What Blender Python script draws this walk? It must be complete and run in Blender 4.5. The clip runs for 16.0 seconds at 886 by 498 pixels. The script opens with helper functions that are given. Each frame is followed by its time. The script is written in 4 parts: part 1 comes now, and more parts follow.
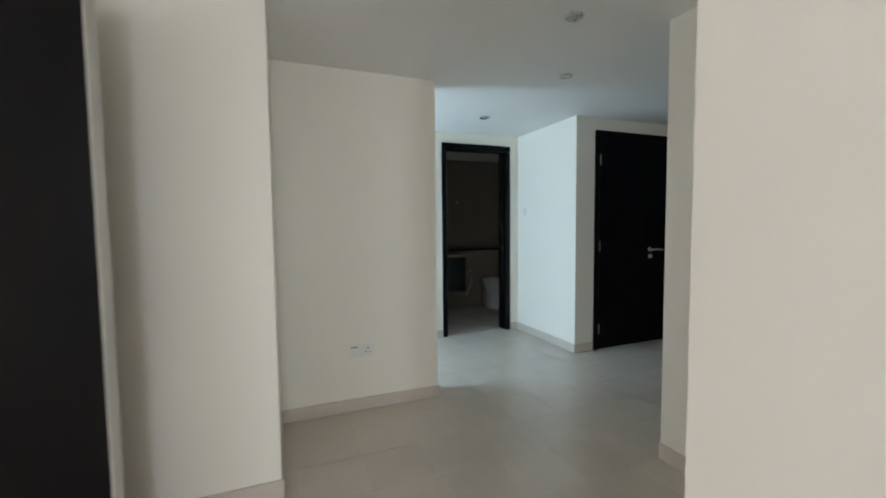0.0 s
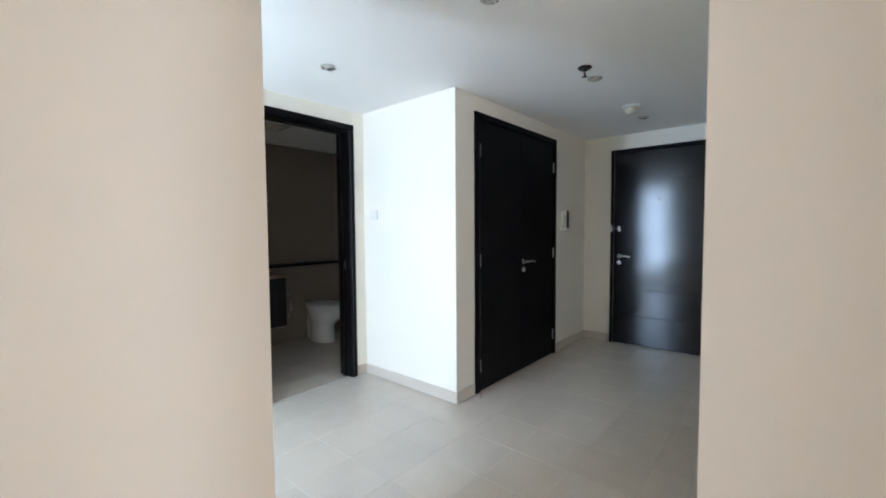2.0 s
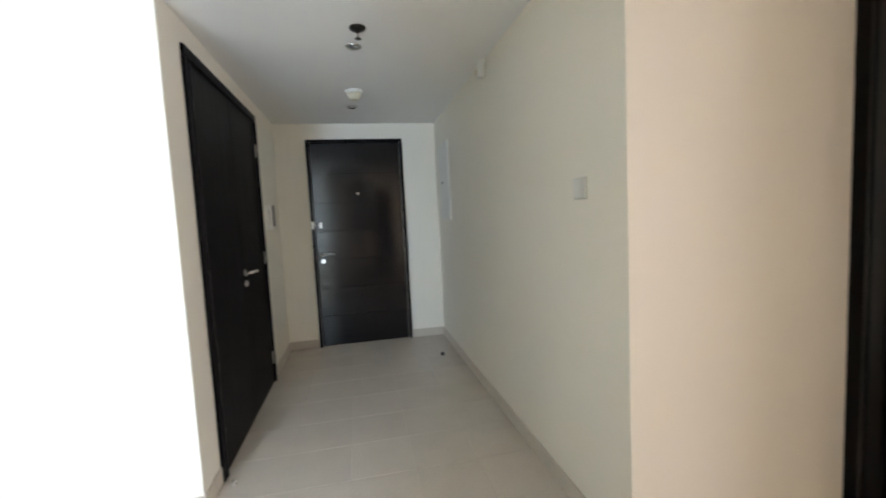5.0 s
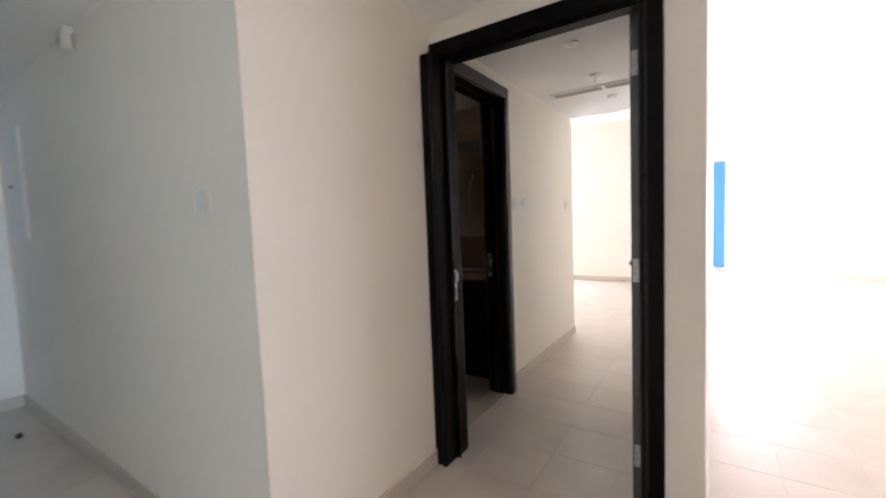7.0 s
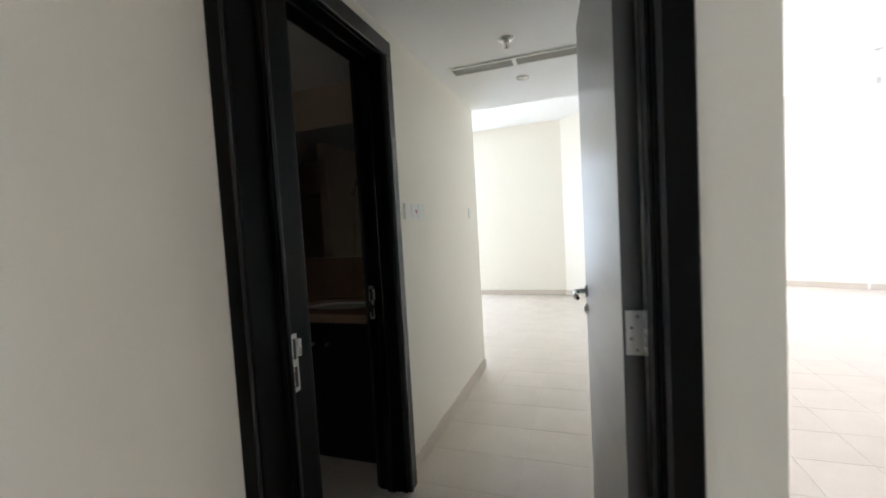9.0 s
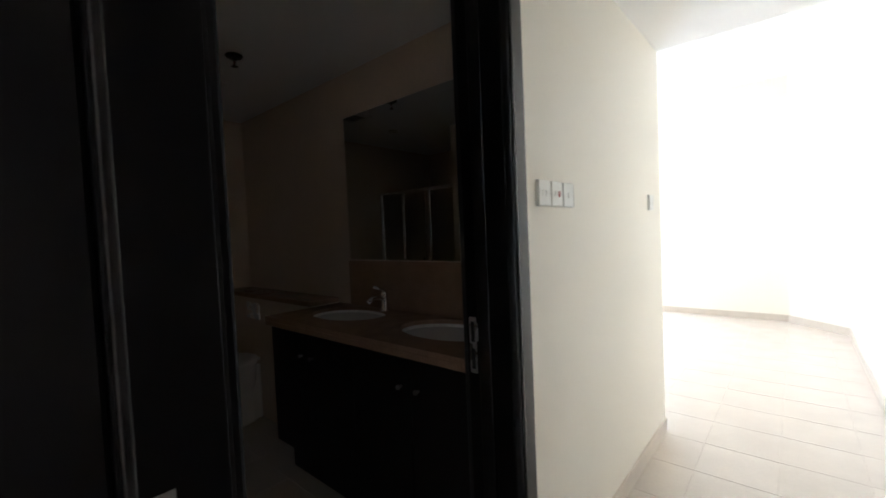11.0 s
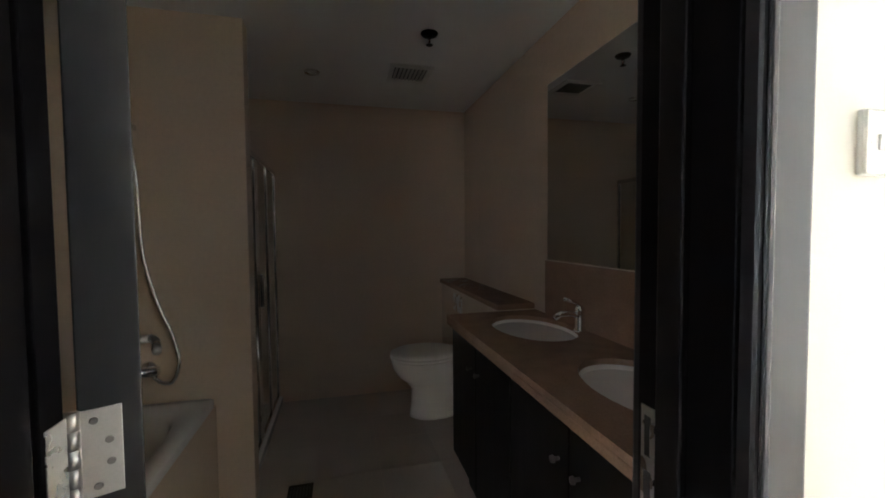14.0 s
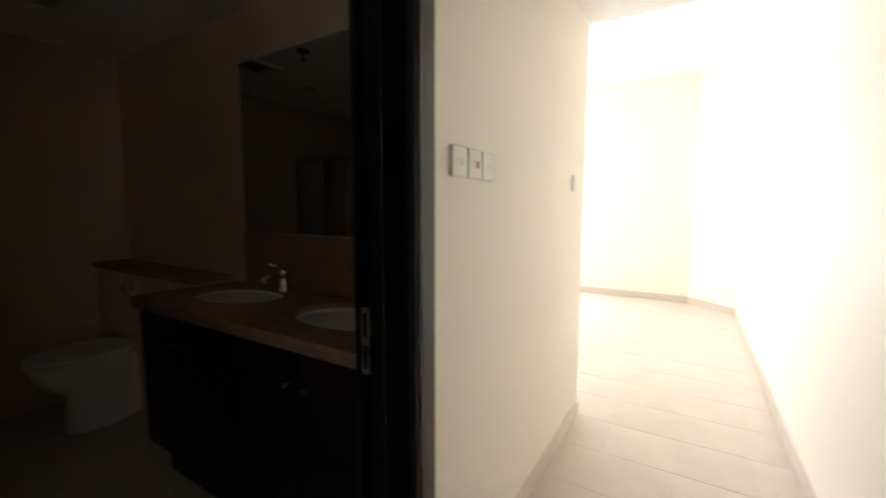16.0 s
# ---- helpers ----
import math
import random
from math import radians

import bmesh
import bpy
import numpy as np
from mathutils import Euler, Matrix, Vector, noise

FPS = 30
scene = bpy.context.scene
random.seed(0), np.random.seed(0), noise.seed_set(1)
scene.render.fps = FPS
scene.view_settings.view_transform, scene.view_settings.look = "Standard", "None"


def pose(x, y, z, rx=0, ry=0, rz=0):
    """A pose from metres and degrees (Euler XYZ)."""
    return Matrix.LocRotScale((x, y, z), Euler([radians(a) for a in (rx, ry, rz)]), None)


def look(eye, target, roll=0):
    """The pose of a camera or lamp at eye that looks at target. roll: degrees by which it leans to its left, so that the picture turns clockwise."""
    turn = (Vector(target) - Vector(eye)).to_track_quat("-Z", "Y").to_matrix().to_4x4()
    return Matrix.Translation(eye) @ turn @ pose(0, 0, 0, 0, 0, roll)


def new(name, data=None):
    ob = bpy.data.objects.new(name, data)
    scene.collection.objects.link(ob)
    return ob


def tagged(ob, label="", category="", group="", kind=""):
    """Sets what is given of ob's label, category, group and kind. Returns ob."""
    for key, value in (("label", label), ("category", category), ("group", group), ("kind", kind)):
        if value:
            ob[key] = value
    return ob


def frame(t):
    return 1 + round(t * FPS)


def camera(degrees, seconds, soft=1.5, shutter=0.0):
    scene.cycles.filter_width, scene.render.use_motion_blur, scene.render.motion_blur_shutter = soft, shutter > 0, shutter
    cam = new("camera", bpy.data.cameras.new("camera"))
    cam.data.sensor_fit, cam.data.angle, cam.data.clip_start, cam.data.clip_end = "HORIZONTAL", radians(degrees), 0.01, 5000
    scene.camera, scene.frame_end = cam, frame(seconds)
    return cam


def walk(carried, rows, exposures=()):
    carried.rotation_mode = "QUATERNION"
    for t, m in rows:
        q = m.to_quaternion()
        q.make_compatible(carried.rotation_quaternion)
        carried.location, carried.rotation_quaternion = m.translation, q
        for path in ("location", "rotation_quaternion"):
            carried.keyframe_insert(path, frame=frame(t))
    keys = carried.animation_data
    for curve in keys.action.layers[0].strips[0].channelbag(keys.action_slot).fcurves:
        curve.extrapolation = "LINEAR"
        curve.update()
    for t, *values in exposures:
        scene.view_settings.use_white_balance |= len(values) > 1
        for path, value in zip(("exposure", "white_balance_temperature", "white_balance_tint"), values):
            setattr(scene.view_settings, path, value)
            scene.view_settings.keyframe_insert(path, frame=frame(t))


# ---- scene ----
cam = camera(94.8, 16.0, soft=1.8, shutter=0.4)
PATH = [
    (0, (0.073, -0.351, 1.289), (0.811, 1.505, 1.168), -0.6),
    (0.5, (0.188, 0.033, 1.301), (1.18, 1.766, 1.187), 0.3),
    (1, (0.276, 0.394, 1.313), (1.573, 1.911, 1.181), -1.2),
    (1.5, (0.349, 0.705, 1.293), (1.776, 2.102, 1.174), -0.7),
    (2, (0.427, 1.005, 1.308), (1.944, 2.304, 1.206), -0.4),
    (2.5, (0.489, 1.294, 1.328), (2.149, 2.405, 1.219), -1.5),
    (3, (0.562, 1.522, 1.312), (2.317, 2.472, 1.193), -2.4),
    (3.2, (0.603, 1.611, 1.302), (2.4, 2.482, 1.185), -2.6),
    (5.5, (0.77, 2.124, 1.312), (2.596, 1.323, 1.159), -2.5),
    (6, (0.739, 2.094, 1.308), (2.369, 0.942, 1.175), -2.2),
    (6.5, (0.732, 2.042, 1.295), (2.109, 0.597, 1.164), -2.2),
    (7, (0.738, 1.968, 1.294), (1.844, 0.307, 1.156), -2.3),
    (7.5, (0.798, 1.806, 1.299), (1.658, 0.006, 1.157), -2.6),
    (8, (0.875, 1.579, 1.291), (1.567, -0.292, 1.166), -2.8),
    (8.5, (1.0, 1.319, 1.301), (1.641, -0.572, 1.185), -3.0),
    (9, (1.1, 1.06, 1.309), (1.763, -0.824, 1.201), -3.3),
    (9.5, (1.175, 0.785, 1.311), (1.961, -1.051, 1.213), -3.0),
    (10, (1.265, 0.566, 1.300), (2.196, -1.202, 1.213), -2.8),
    (12.3, (1.511, -0.049, 1.287), (3.265, -1.005, 1.198), -2.2),
    (12.5, (1.534, -0.089, 1.287), (3.336, -0.953, 1.196), -2.2),
    (13, (1.583, -0.196, 1.291), (3.482, -0.817, 1.194), -1.7),
    (13.5, (1.617, -0.261, 1.294), (3.554, -0.755, 1.21), -0.9),
    (14, (1.623, -0.278, 1.293), (3.561, -0.765, 1.209), -0.5),
    (14.5, (1.601, -0.225, 1.287), (3.483, -0.895, 1.188), -0.2),
    (15, (1.557, -0.135, 1.28), (3.314, -1.084, 1.158), -0.7),
    (15.5, (1.495, -0.026, 1.281), (2.974, -1.363, 1.12), -0.8),
    (16, (1.449, 0.017, 1.279), (2.488, -1.679, 1.076), 0.1),
]
EXPOSURES = [
    (0.0, 0.75, 6000, 8), (0.5, 1.05, 6000, 8), (1.0, 1.4, 6300, 16), (2.0, 1.57, 6300, 18), (3.0, 1.57, 6400, 18), (4.3, 1.55, 6600, 18), (5.5, 2.0, 7100, 20), (6.2, 2.05, 6600, 23), (7.0, 1.65, 6250, 24),
    (8.0, 1.1, 6000, 14), (8.5, 1.2, 5900, 11), (9.0, 1.5, 5700, 11), (9.5, 2.0, 5600, 11), (10.0, 2.0, 5800, 14), (12.4, 2.3, 5700, 9), (13.0, 3.25, 6000, 12), (14.2, 3.75, 5750, 11), (15.0, 3.2, 5700, 10), (15.6, 2.45, 6300, 15), (16.0, 2.0, 6800, 17)]

walk(cam, [(t, look(eye, target, roll)) for t, eye, target, roll in PATH], EXPOSURES)

# ---- daylight ----
scene.cycles.max_bounces, scene.cycles.diffuse_bounces, scene.cycles.glossy_bounces = 20, 16, 8
sky = bpy.data.worlds.new("sky")
scene.world = sky
sky.use_nodes = True
sky_tex = sky.node_tree.nodes.new("ShaderNodeTexSky")
sky_tex.sky_type = "NISHITA"
sky_tex.sun_disc = False
sky_tex.sun_elevation = radians(48)
sky_tex.sun_rotation = radians(60)
sky.node_tree.links.new(sky_tex.outputs[0], sky.node_tree.nodes["Background"].inputs[0])
sky.node_tree.nodes["Background"].inputs[1].default_value = 0.06
sun = new("sun", bpy.data.lights.new("sun", "SUN"))
sun.data.energy, sun.data.angle, sun.data.color = 2.5, radians(0.5), (1.0, 0.95, 0.87)
sun.matrix_world = look((20, 12, 25), (0, 0, 0))


def window_light(name, eye, target, width, height, watts, color):
    data = bpy.data.lights.new(name, "AREA")
    data.shape, data.size, data.size_y, data.energy, data.color = "RECTANGLE", width, height, watts, color
    ob = new(name, data)
    ob.matrix_world = look(eye, target)
    return ob


LIGHT_PASSAGE, LIGHT_LIVING, LIGHT_BALCONY, LIGHT_BED = 30, 54, 60, 37
window_light("passage_window_light", (-1.23, 3.61, 1.2), (3.5, 2.4, 0.6), 0.5, 2.0, LIGHT_PASSAGE, (0.54, 0.77, 1.0))
window_light("living_window_light", (-4.9, -4.0, 1.35), (0, -3.2, 0.3), 3.7, 2.3, LIGHT_LIVING, (0.97, 0.97, 1.0))
window_light("balcony_window_light", (0.0, -8.15, 1.2), (0.2, -5.5, 0.9), 1.1, 2.2, LIGHT_BALCONY, (0.92, 0.96, 1.0))
window_light("bedroom_window_light", (4.15, -6.23, 1.35), (2.6, -3.4, 0.7), 1.6, 2.2, LIGHT_BED, (0.85, 0.93, 1.0))


# ---- materials ----
def material(name, color, rough=0.6, metal=0.0, coat=0.0, coat_rough=0.1, vary=0.06, scale=3.0, grain=60.0, bump=0.05,
             stretch=(1, 1, 1), spec=0.5, by_object=0.0):
    """A procedural surface: broad stains, fine grain in colour, gloss and relief."""
    mat = bpy.data.materials.new(name)
    mat.use_nodes = True
    nt = mat.node_tree
    b = nt.nodes["Principled BSDF"]
    b.inputs["Metallic"].default_value = metal
    b.inputs["Coat Weight"].default_value = coat
    b.inputs["Coat Roughness"].default_value = coat_rough
    b.inputs["Specular IOR Level"].default_value = spec
    geo = nt.nodes.new("ShaderNodeNewGeometry")
    mp = nt.nodes.new("ShaderNodeMapping")
    mp.inputs["Scale"].default_value = stretch
    nt.links.new(geo.outputs["Position"], mp.inputs[0])
    n1 = nt.nodes.new("ShaderNodeTexNoise")
    n1.inputs["Scale"].default_value, n1.inputs["Detail"].default_value = scale, 5
    n2 = nt.nodes.new("ShaderNodeTexNoise")
    n2.inputs["Scale"].default_value, n2.inputs["Detail"].default_value = grain, 4
    for n in (n1, n2):
        nt.links.new(mp.outputs[0], n.inputs["Vector"])
    mix = nt.nodes.new("ShaderNodeMath")
    mix.operation = "ADD"
    nt.links.new(n1.outputs[0], mix.inputs[0])
    nt.links.new(n2.outputs[0], mix.inputs[1])
    ramp = nt.nodes.new("ShaderNodeMapRange")
    ramp.inputs["From Min"].default_value, ramp.inputs["From Max"].default_value = 0.6, 1.4
    ramp.inputs["To Min"].default_value, ramp.inputs["To Max"].default_value = 1 - vary, 1 + vary
    nt.links.new(mix.outputs[0], ramp.inputs[0])
    value = ramp.outputs[0]
    if by_object:
        info = nt.nodes.new("ShaderNodeObjectInfo")
        r2 = nt.nodes.new("ShaderNodeMapRange")
        r2.inputs["To Min"].default_value, r2.inputs["To Max"].default_value = 1 - by_object, 1 + by_object
        nt.links.new(info.outputs["Random"], r2.inputs[0])
        mul = nt.nodes.new("ShaderNodeMath")
        mul.operation = "MULTIPLY"
        nt.links.new(value, mul.inputs[0])
        nt.links.new(r2.outputs[0], mul.inputs[1])
        value = mul.outputs[0]
    vm = nt.nodes.new("ShaderNodeVectorMath")
    vm.operation = "SCALE"
    vm.inputs[0].default_value = color
    nt.links.new(value, vm.inputs["Scale"])
    nt.links.new(vm.outputs[0], b.inputs["Base Color"])
    rr = nt.nodes.new("ShaderNodeMapRange")
    rr.inputs["To Min"].default_value, rr.inputs["To Max"].default_value = rough * 0.8, min(1.0, rough * 1.2)
    nt.links.new(n1.outputs[0], rr.inputs[0])
    nt.links.new(rr.outputs[0], b.inputs["Roughness"])
    if bump:
        bp = nt.nodes.new("ShaderNodeBump")
        bp.inputs["Strength"].default_value, bp.inputs["Distance"].default_value = bump, 0.01
        nt.links.new(n2.outputs[0], bp.inputs["Height"])
        nt.links.new(bp.outputs[0], b.inputs["Normal"])
    return mat


PAINT = material("cream_wall_paint", (0.85, 0.815, 0.735), 0.55, vary=0.02, scale=1.2, grain=180, bump=0.025)
CEILING = material("white_ceiling_paint", (0.86, 0.86, 0.86), 0.7, vary=0.015, scale=1.0, grain=150, bump=0.04)
TILE = material("beige_floor_tile", (0.61, 0.55, 0.485), 0.23, vary=0.07, scale=5, grain=90, bump=0.02, by_object=0.03)
GROUT = material("grey_grout", (0.60, 0.54, 0.475), 0.7, vary=0.4, scale=1.6, grain=120, bump=0.1)
SKIRT = material("skirting_tile", (0.60, 0.54, 0.47), 0.35, vary=0.06, scale=5, grain=90, bump=0.02)
WOOD = material("dark_stained_wood", (0.0030, 0.0022, 0.0024), 0.42, vary=0.25, scale=2.5, grain=60, bump=0.035, stretch=(12, 12, 0.6), spec=0.11)
WOOD_FLAT = material("dark_stained_veneer_horizontal", (0.0060, 0.0048, 0.0055), 0.13, vary=0.25, scale=2.0, grain=9, bump=0.022, stretch=(1, 1.2, 14), spec=0.46)
WOOD_GLOSS = material("dark_stained_veneer_lacquered", (0.014, 0.012, 0.012), 0.34, vary=0.12, scale=1.4, grain=9, bump=0.0, stretch=(0.6, 0.6, 5), spec=1.0, coat=0.4, coat_rough=0.32)
SCREW = material("worn_dark_steel", (0.24, 0.23, 0.22), 0.5, metal=1.0, vary=0.1, scale=20, grain=300, bump=0.01)
BEAD = material("dark_stained_moulding_lacquered", (0.008, 0.0065, 0.0065), 0.26, vary=0.2, scale=2.5, grain=60, bump=0.02, stretch=(12, 12, 0.6), spec=0.36)
WOOD_SATIN = material("dark_stained_wood_satin", (0.012, 0.0105, 0.0115), 0.36, vary=0.2, scale=2.5, grain=60, bump=0.02, stretch=(12, 12, 0.6), spec=0.45)
CABINET = material("black_brown_laminate", (0.008, 0.0065, 0.006), 0.4, vary=0.2, scale=3, grain=60, bump=0.02, stretch=(8, 8, 1), spec=0.3)
HINGE = material("dull_steel", (0.48, 0.47, 0.45), 0.42, metal=1.0, vary=0.06, scale=20, grain=300, bump=0.01)
STEEL = material("satin_steel", (0.62, 0.61, 0.58), 0.28, metal=1.0, vary=0.05, scale=20, grain=300, bump=0.01)
CHROME = material("chrome", (0.75, 0.75, 0.76), 0.08, metal=1.0, vary=0.03, scale=20, grain=200, bump=0.0)
PLASTIC = material("white_plastic", (0.78, 0.78, 0.75), 0.35, vary=0.02, scale=10, grain=200, bump=0.01)
IVORY = material("aged_ivory_plastic", (0.66, 0.60, 0.47), 0.45, vary=0.03, scale=10, grain=200, bump=0.01)
BLACK = material("black_plastic", (0.02, 0.02, 0.022), 0.4, vary=0.1, scale=10, grain=200, bump=0.01)
RED = material("red_neon_button", (0.34, 0.09, 0.08), 0.35, vary=0.05, scale=10, grain=200, bump=0.0)
PORCELAIN = material("white_porcelain", (0.86, 0.85, 0.83), 0.12, vary=0.02, scale=6, grain=100, bump=0.0, coat=0.5, coat_rough=0.05)
STONE = material("brown_polished_stone", (0.33, 0.215, 0.15), 0.22, vary=0.18, scale=14, grain=140, bump=0.01)
BATH_TILE = material("beige_wall_tile", (0.74, 0.605, 0.475), 0.22, vary=0.05, scale=3, grain=60, bump=0.01, by_object=0.03)
BATH_GROUT = material("light_grout", (0.42, 0.37, 0.30), 0.9, vary=0.08, scale=4, grain=120, bump=0.05)
# Darker than BATH_TILE: the washroom's dimness is put into the colour.
WASHROOM_TILE = material("dimmed_washroom_tile", (0.29, 0.245, 0.195), 0.25, vary=0.05, scale=3, grain=60, bump=0.01)
MARBLE = material("pale_marble_threshold", (0.62, 0.59, 0.54), 0.25, vary=0.1, scale=8, grain=60, bump=0.01)
ALU = material("white_aluminium", (0.70, 0.71, 0.72), 0.4, vary=0.03, scale=8, grain=200, bump=0.01)
GRILLE = material("grey_grille_metal", (0.50, 0.50, 0.48), 0.45, vary=0.05, scale=8, grain=200, bump=0.01)
DARK_HOLE = material("dark_duct", (0.05, 0.05, 0.05), 0.8, vary=0.1, scale=8, grain=100, bump=0.0)
BRONZE = material("dark_bronze", (0.035, 0.028, 0.022), 0.4, metal=0.8, vary=0.1, scale=20, grain=200, bump=0.01)
CONCRETE = material("outdoor_paving", (0.35, 0.33, 0.30), 0.8, vary=0.12, scale=0.5, grain=20, bump=0.1)
LIPPING = material("pale_door_lipping", (0.55, 0.53, 0.48), 0.5, vary=0.05, scale=6, grain=100, bump=0.01, stretch=(8, 8, 1))


def clear_glass(name, color, rough=0.0):
    mat = bpy.data.materials.new(name)
    mat.use_nodes = True
    b = mat.node_tree.nodes["Principled BSDF"]
    b.inputs["Base Color"].default_value = (*color, 1)
    b.inputs["Roughness"].default_value = rough
    b.inputs["Transmission Weight"].default_value = 1.0
    b.inputs["IOR"].default_value = 1.45
    return mat


GLASS = clear_glass("clear_glass", (0.95, 0.97, 0.97))
BLUE_GLASS = clear_glass("blue_tinted_glass", (0.045, 0.15, 0.28))
MIRROR = bpy.data.materials.new("mirror_silver")
MIRROR.use_nodes = True
MIRROR.node_tree.nodes["Principled BSDF"].inputs["Metallic"].default_value = 1.0
MIRROR.node_tree.nodes["Principled BSDF"].inputs["Roughness"].default_value = 0.015
MIRROR.node_tree.nodes["Principled BSDF"].inputs["Base Color"].default_value = (0.78, 0.80, 0.79, 1)


# ---- mesh helpers ----
def add_box(bm, x0, y0, z0, x1, y1, z1, bevel=0.0):
    made = bmesh.ops.create_cube(bm, size=1)["verts"]
    for v in made:
        v.co = Vector(((x0 + x1) / 2 + v.co.x * (x1 - x0), (y0 + y1) / 2 + v.co.y * (y1 - y0), (z0 + z1) / 2 + v.co.z * (z1 - z0)))
    if bevel:
        edges = list({e for v in made for e in v.link_edges})
        bmesh.ops.bevel(bm, geom=edges, offset=bevel, segments=2, affect="EDGES", profile=0.5)


def box_bm(x0, y0, z0, x1, y1, z1, bevel=0.0):
    bm = bmesh.new()
    add_box(bm, x0, y0, z0, x1, y1, z1, bevel)
    return bm


def add_tube(bm, a, b, r0, r1=None, sides=20):
    """A capped round bar from a to b."""
    a, b = Vector(a), Vector(b)
    turn = (b - a).to_track_quat("Z", "Y").to_matrix().to_4x4()
    m = Matrix.Translation((a + b) / 2) @ turn
    bmesh.ops.create_cone(bm, cap_ends=True, segments=sides, radius1=r0, radius2=r0 if r1 is None else r1, depth=(b - a).length, matrix=m)


def add_lathe(bm, profile, sides=28, m=None, sx=1.0, sy=1.0):
    """Turns a profile of (radius, height) round the z axis."""
    m = m or Matrix()
    rings = []
    for r, z in profile:
        rings.append([bm.verts.new(m @ Vector((r * sx * math.cos(2 * math.pi * i / sides), r * sy * math.sin(2 * math.pi * i / sides), z))) for i in range(sides)])
    for lo, hi in zip(rings, rings[1:]):
        for i in range(sides):
            j = (i + 1) % sides
            bm.faces.new((lo[i], lo[j], hi[j], hi[i]))
    bm.faces.new(list(reversed(rings[0])))
    bm.faces.new(rings[-1])


def add_path_tube(bm, points, r, sides=10):
    """A round bar along a line of points."""
    pts = [Vector(p) for p in points]
    rings = []
    for i, p in enumerate(pts):
        d = (pts[min(i + 1, len(pts) - 1)] - pts[max(i - 1, 0)]).normalized()
        turn = d.to_track_quat("Z", "Y").to_matrix()
        rings.append([bm.verts.new(p + turn @ Vector((r * math.cos(2 * math.pi * k / sides), r * math.sin(2 * math.pi * k / sides), 0))) for k in range(sides)])
    for lo, hi in zip(rings, rings[1:]):
        for k in range(sides):
            j = (k + 1) % sides
            bm.faces.new((lo[k], lo[j], hi[j], hi[k]))
    bm.faces.new(list(reversed(rings[0])))
    bm.faces.new(rings[-1])


def smooth_line(points, steps=5):
    """A rounded line through the points."""
    p = [Vector(q) for q in points]
    p = [p[0]] + p + [p[-1]]
    out = []
    for a, b, c, d in zip(p, p[1:], p[2:], p[3:]):
        for k in range(steps):
            t = k / steps
            out.append(0.5 * ((2 * b) + (c - a) * t + (2 * a - 5 * b + 4 * c - d) * t * t + (3 * b - a - 3 * c + d) * t ** 3))
    return out + [p[-1]]


def mesh_of(name, bm, mat, smooth=False):
    bmesh.ops.recalc_face_normals(bm, faces=bm.faces[:])
    me = bpy.data.meshes.new(name)
    bm.to_mesh(me)
    bm.free()
    me.materials.append(mat)
    if smooth:
        for p in me.polygons:
            p.use_smooth = True
    return me


def part(name, bm, mat, parent, label="", smooth=False):
    ob = new(name, mesh_of(name, bm, mat, smooth))
    ob.parent = parent
    if label:
        ob["label"] = label
    return ob


def thing(name, m, label, category, group="", kind=""):
    ob = new(name)
    ob.empty_display_size = 0.1
    ob.matrix_world = m
    return tagged(ob, label, category, group, kind)


def structure(name, bm, mat, label, category):
    return tagged(new(name, mesh_of(name, bm, mat)), label, category, kind="structure")


def boxes_bm(boxes):
    bm = bmesh.new()
    for b in boxes:
        add_box(bm, *b)
    return bm


# ---- the shell: hall, living room, bedroom, two bathrooms ----
LOW, HIGH, BED_HIGH, TOP = 2.32, 3.12, 3.03, 3.25          # hall and corridor, living room and bedroom ceilings, top of the walls
DOOR_TOP = 2.15                            # rough openings


def wall(name, boxes, label="cream painted plaster wall", mat=None):
    return structure(name, boxes_bm(boxes), mat or PAINT, label, "wall")


wall("wall_corridor_south", [(2.13, 1.05, 0, 5.33, 1.22, TOP), (1.966, 0.165, 0, 2.13, 1.22, TOP)])
wall("wall_bedroom_door", [(1.93, 0.06, 0, 2.13, 0.165, TOP), (0.76, 0.06, 0, 0.94, 0.165, TOP), (0.94, 0.06, DOOR_TOP, 1.93, 0.165, TOP)])
wall("wall_bedroom_passage_east", [(2.015, -2.52, 0, 2.13, -0.755, TOP), (2.015, -0.755, DOOR_TOP, 2.13, 0.055, TOP), (2.015, 0.055, 0, 2.13, 0.06, TOP)])
wall("wall_partition_living_bedroom", [(0.76, -9.0, 0, 0.95, 0.06, TOP)])
wall("wall_bedroom_north", [(2.13, -2.52, 0, 5.2, -2.37, TOP)])
wall("wall_bedroom_east", [(5.2, -6.55, 0, 5.35, -2.37, TOP)])
wall("wall_bedroom_south", [(0.95, -6.5, 0, 3.3, -6.35, TOP), (5.0, -6.5, 0, 5.2, -6.35, TOP), (3.3, -6.5, 2.5, 5.0, -6.35, TOP), (3.3, -6.5, 0, 5.0, -6.35, 0.15)])


def corner_prism(corners, z0, z1):
    """An upright block over a floor outline."""
    bm = bmesh.new()
    low = [bm.verts.new((x, y, z0)) for x, y in corners]
    high = [bm.verts.new((x, y, z1)) for x, y in corners]
    bm.faces.new(list(reversed(low)))
    bm.faces.new(high)
    for i in range(len(corners)):
        j = (i + 1) % len(corners)
        bm.faces.new((low[i], low[j], high[j], high[i]))
    return bm


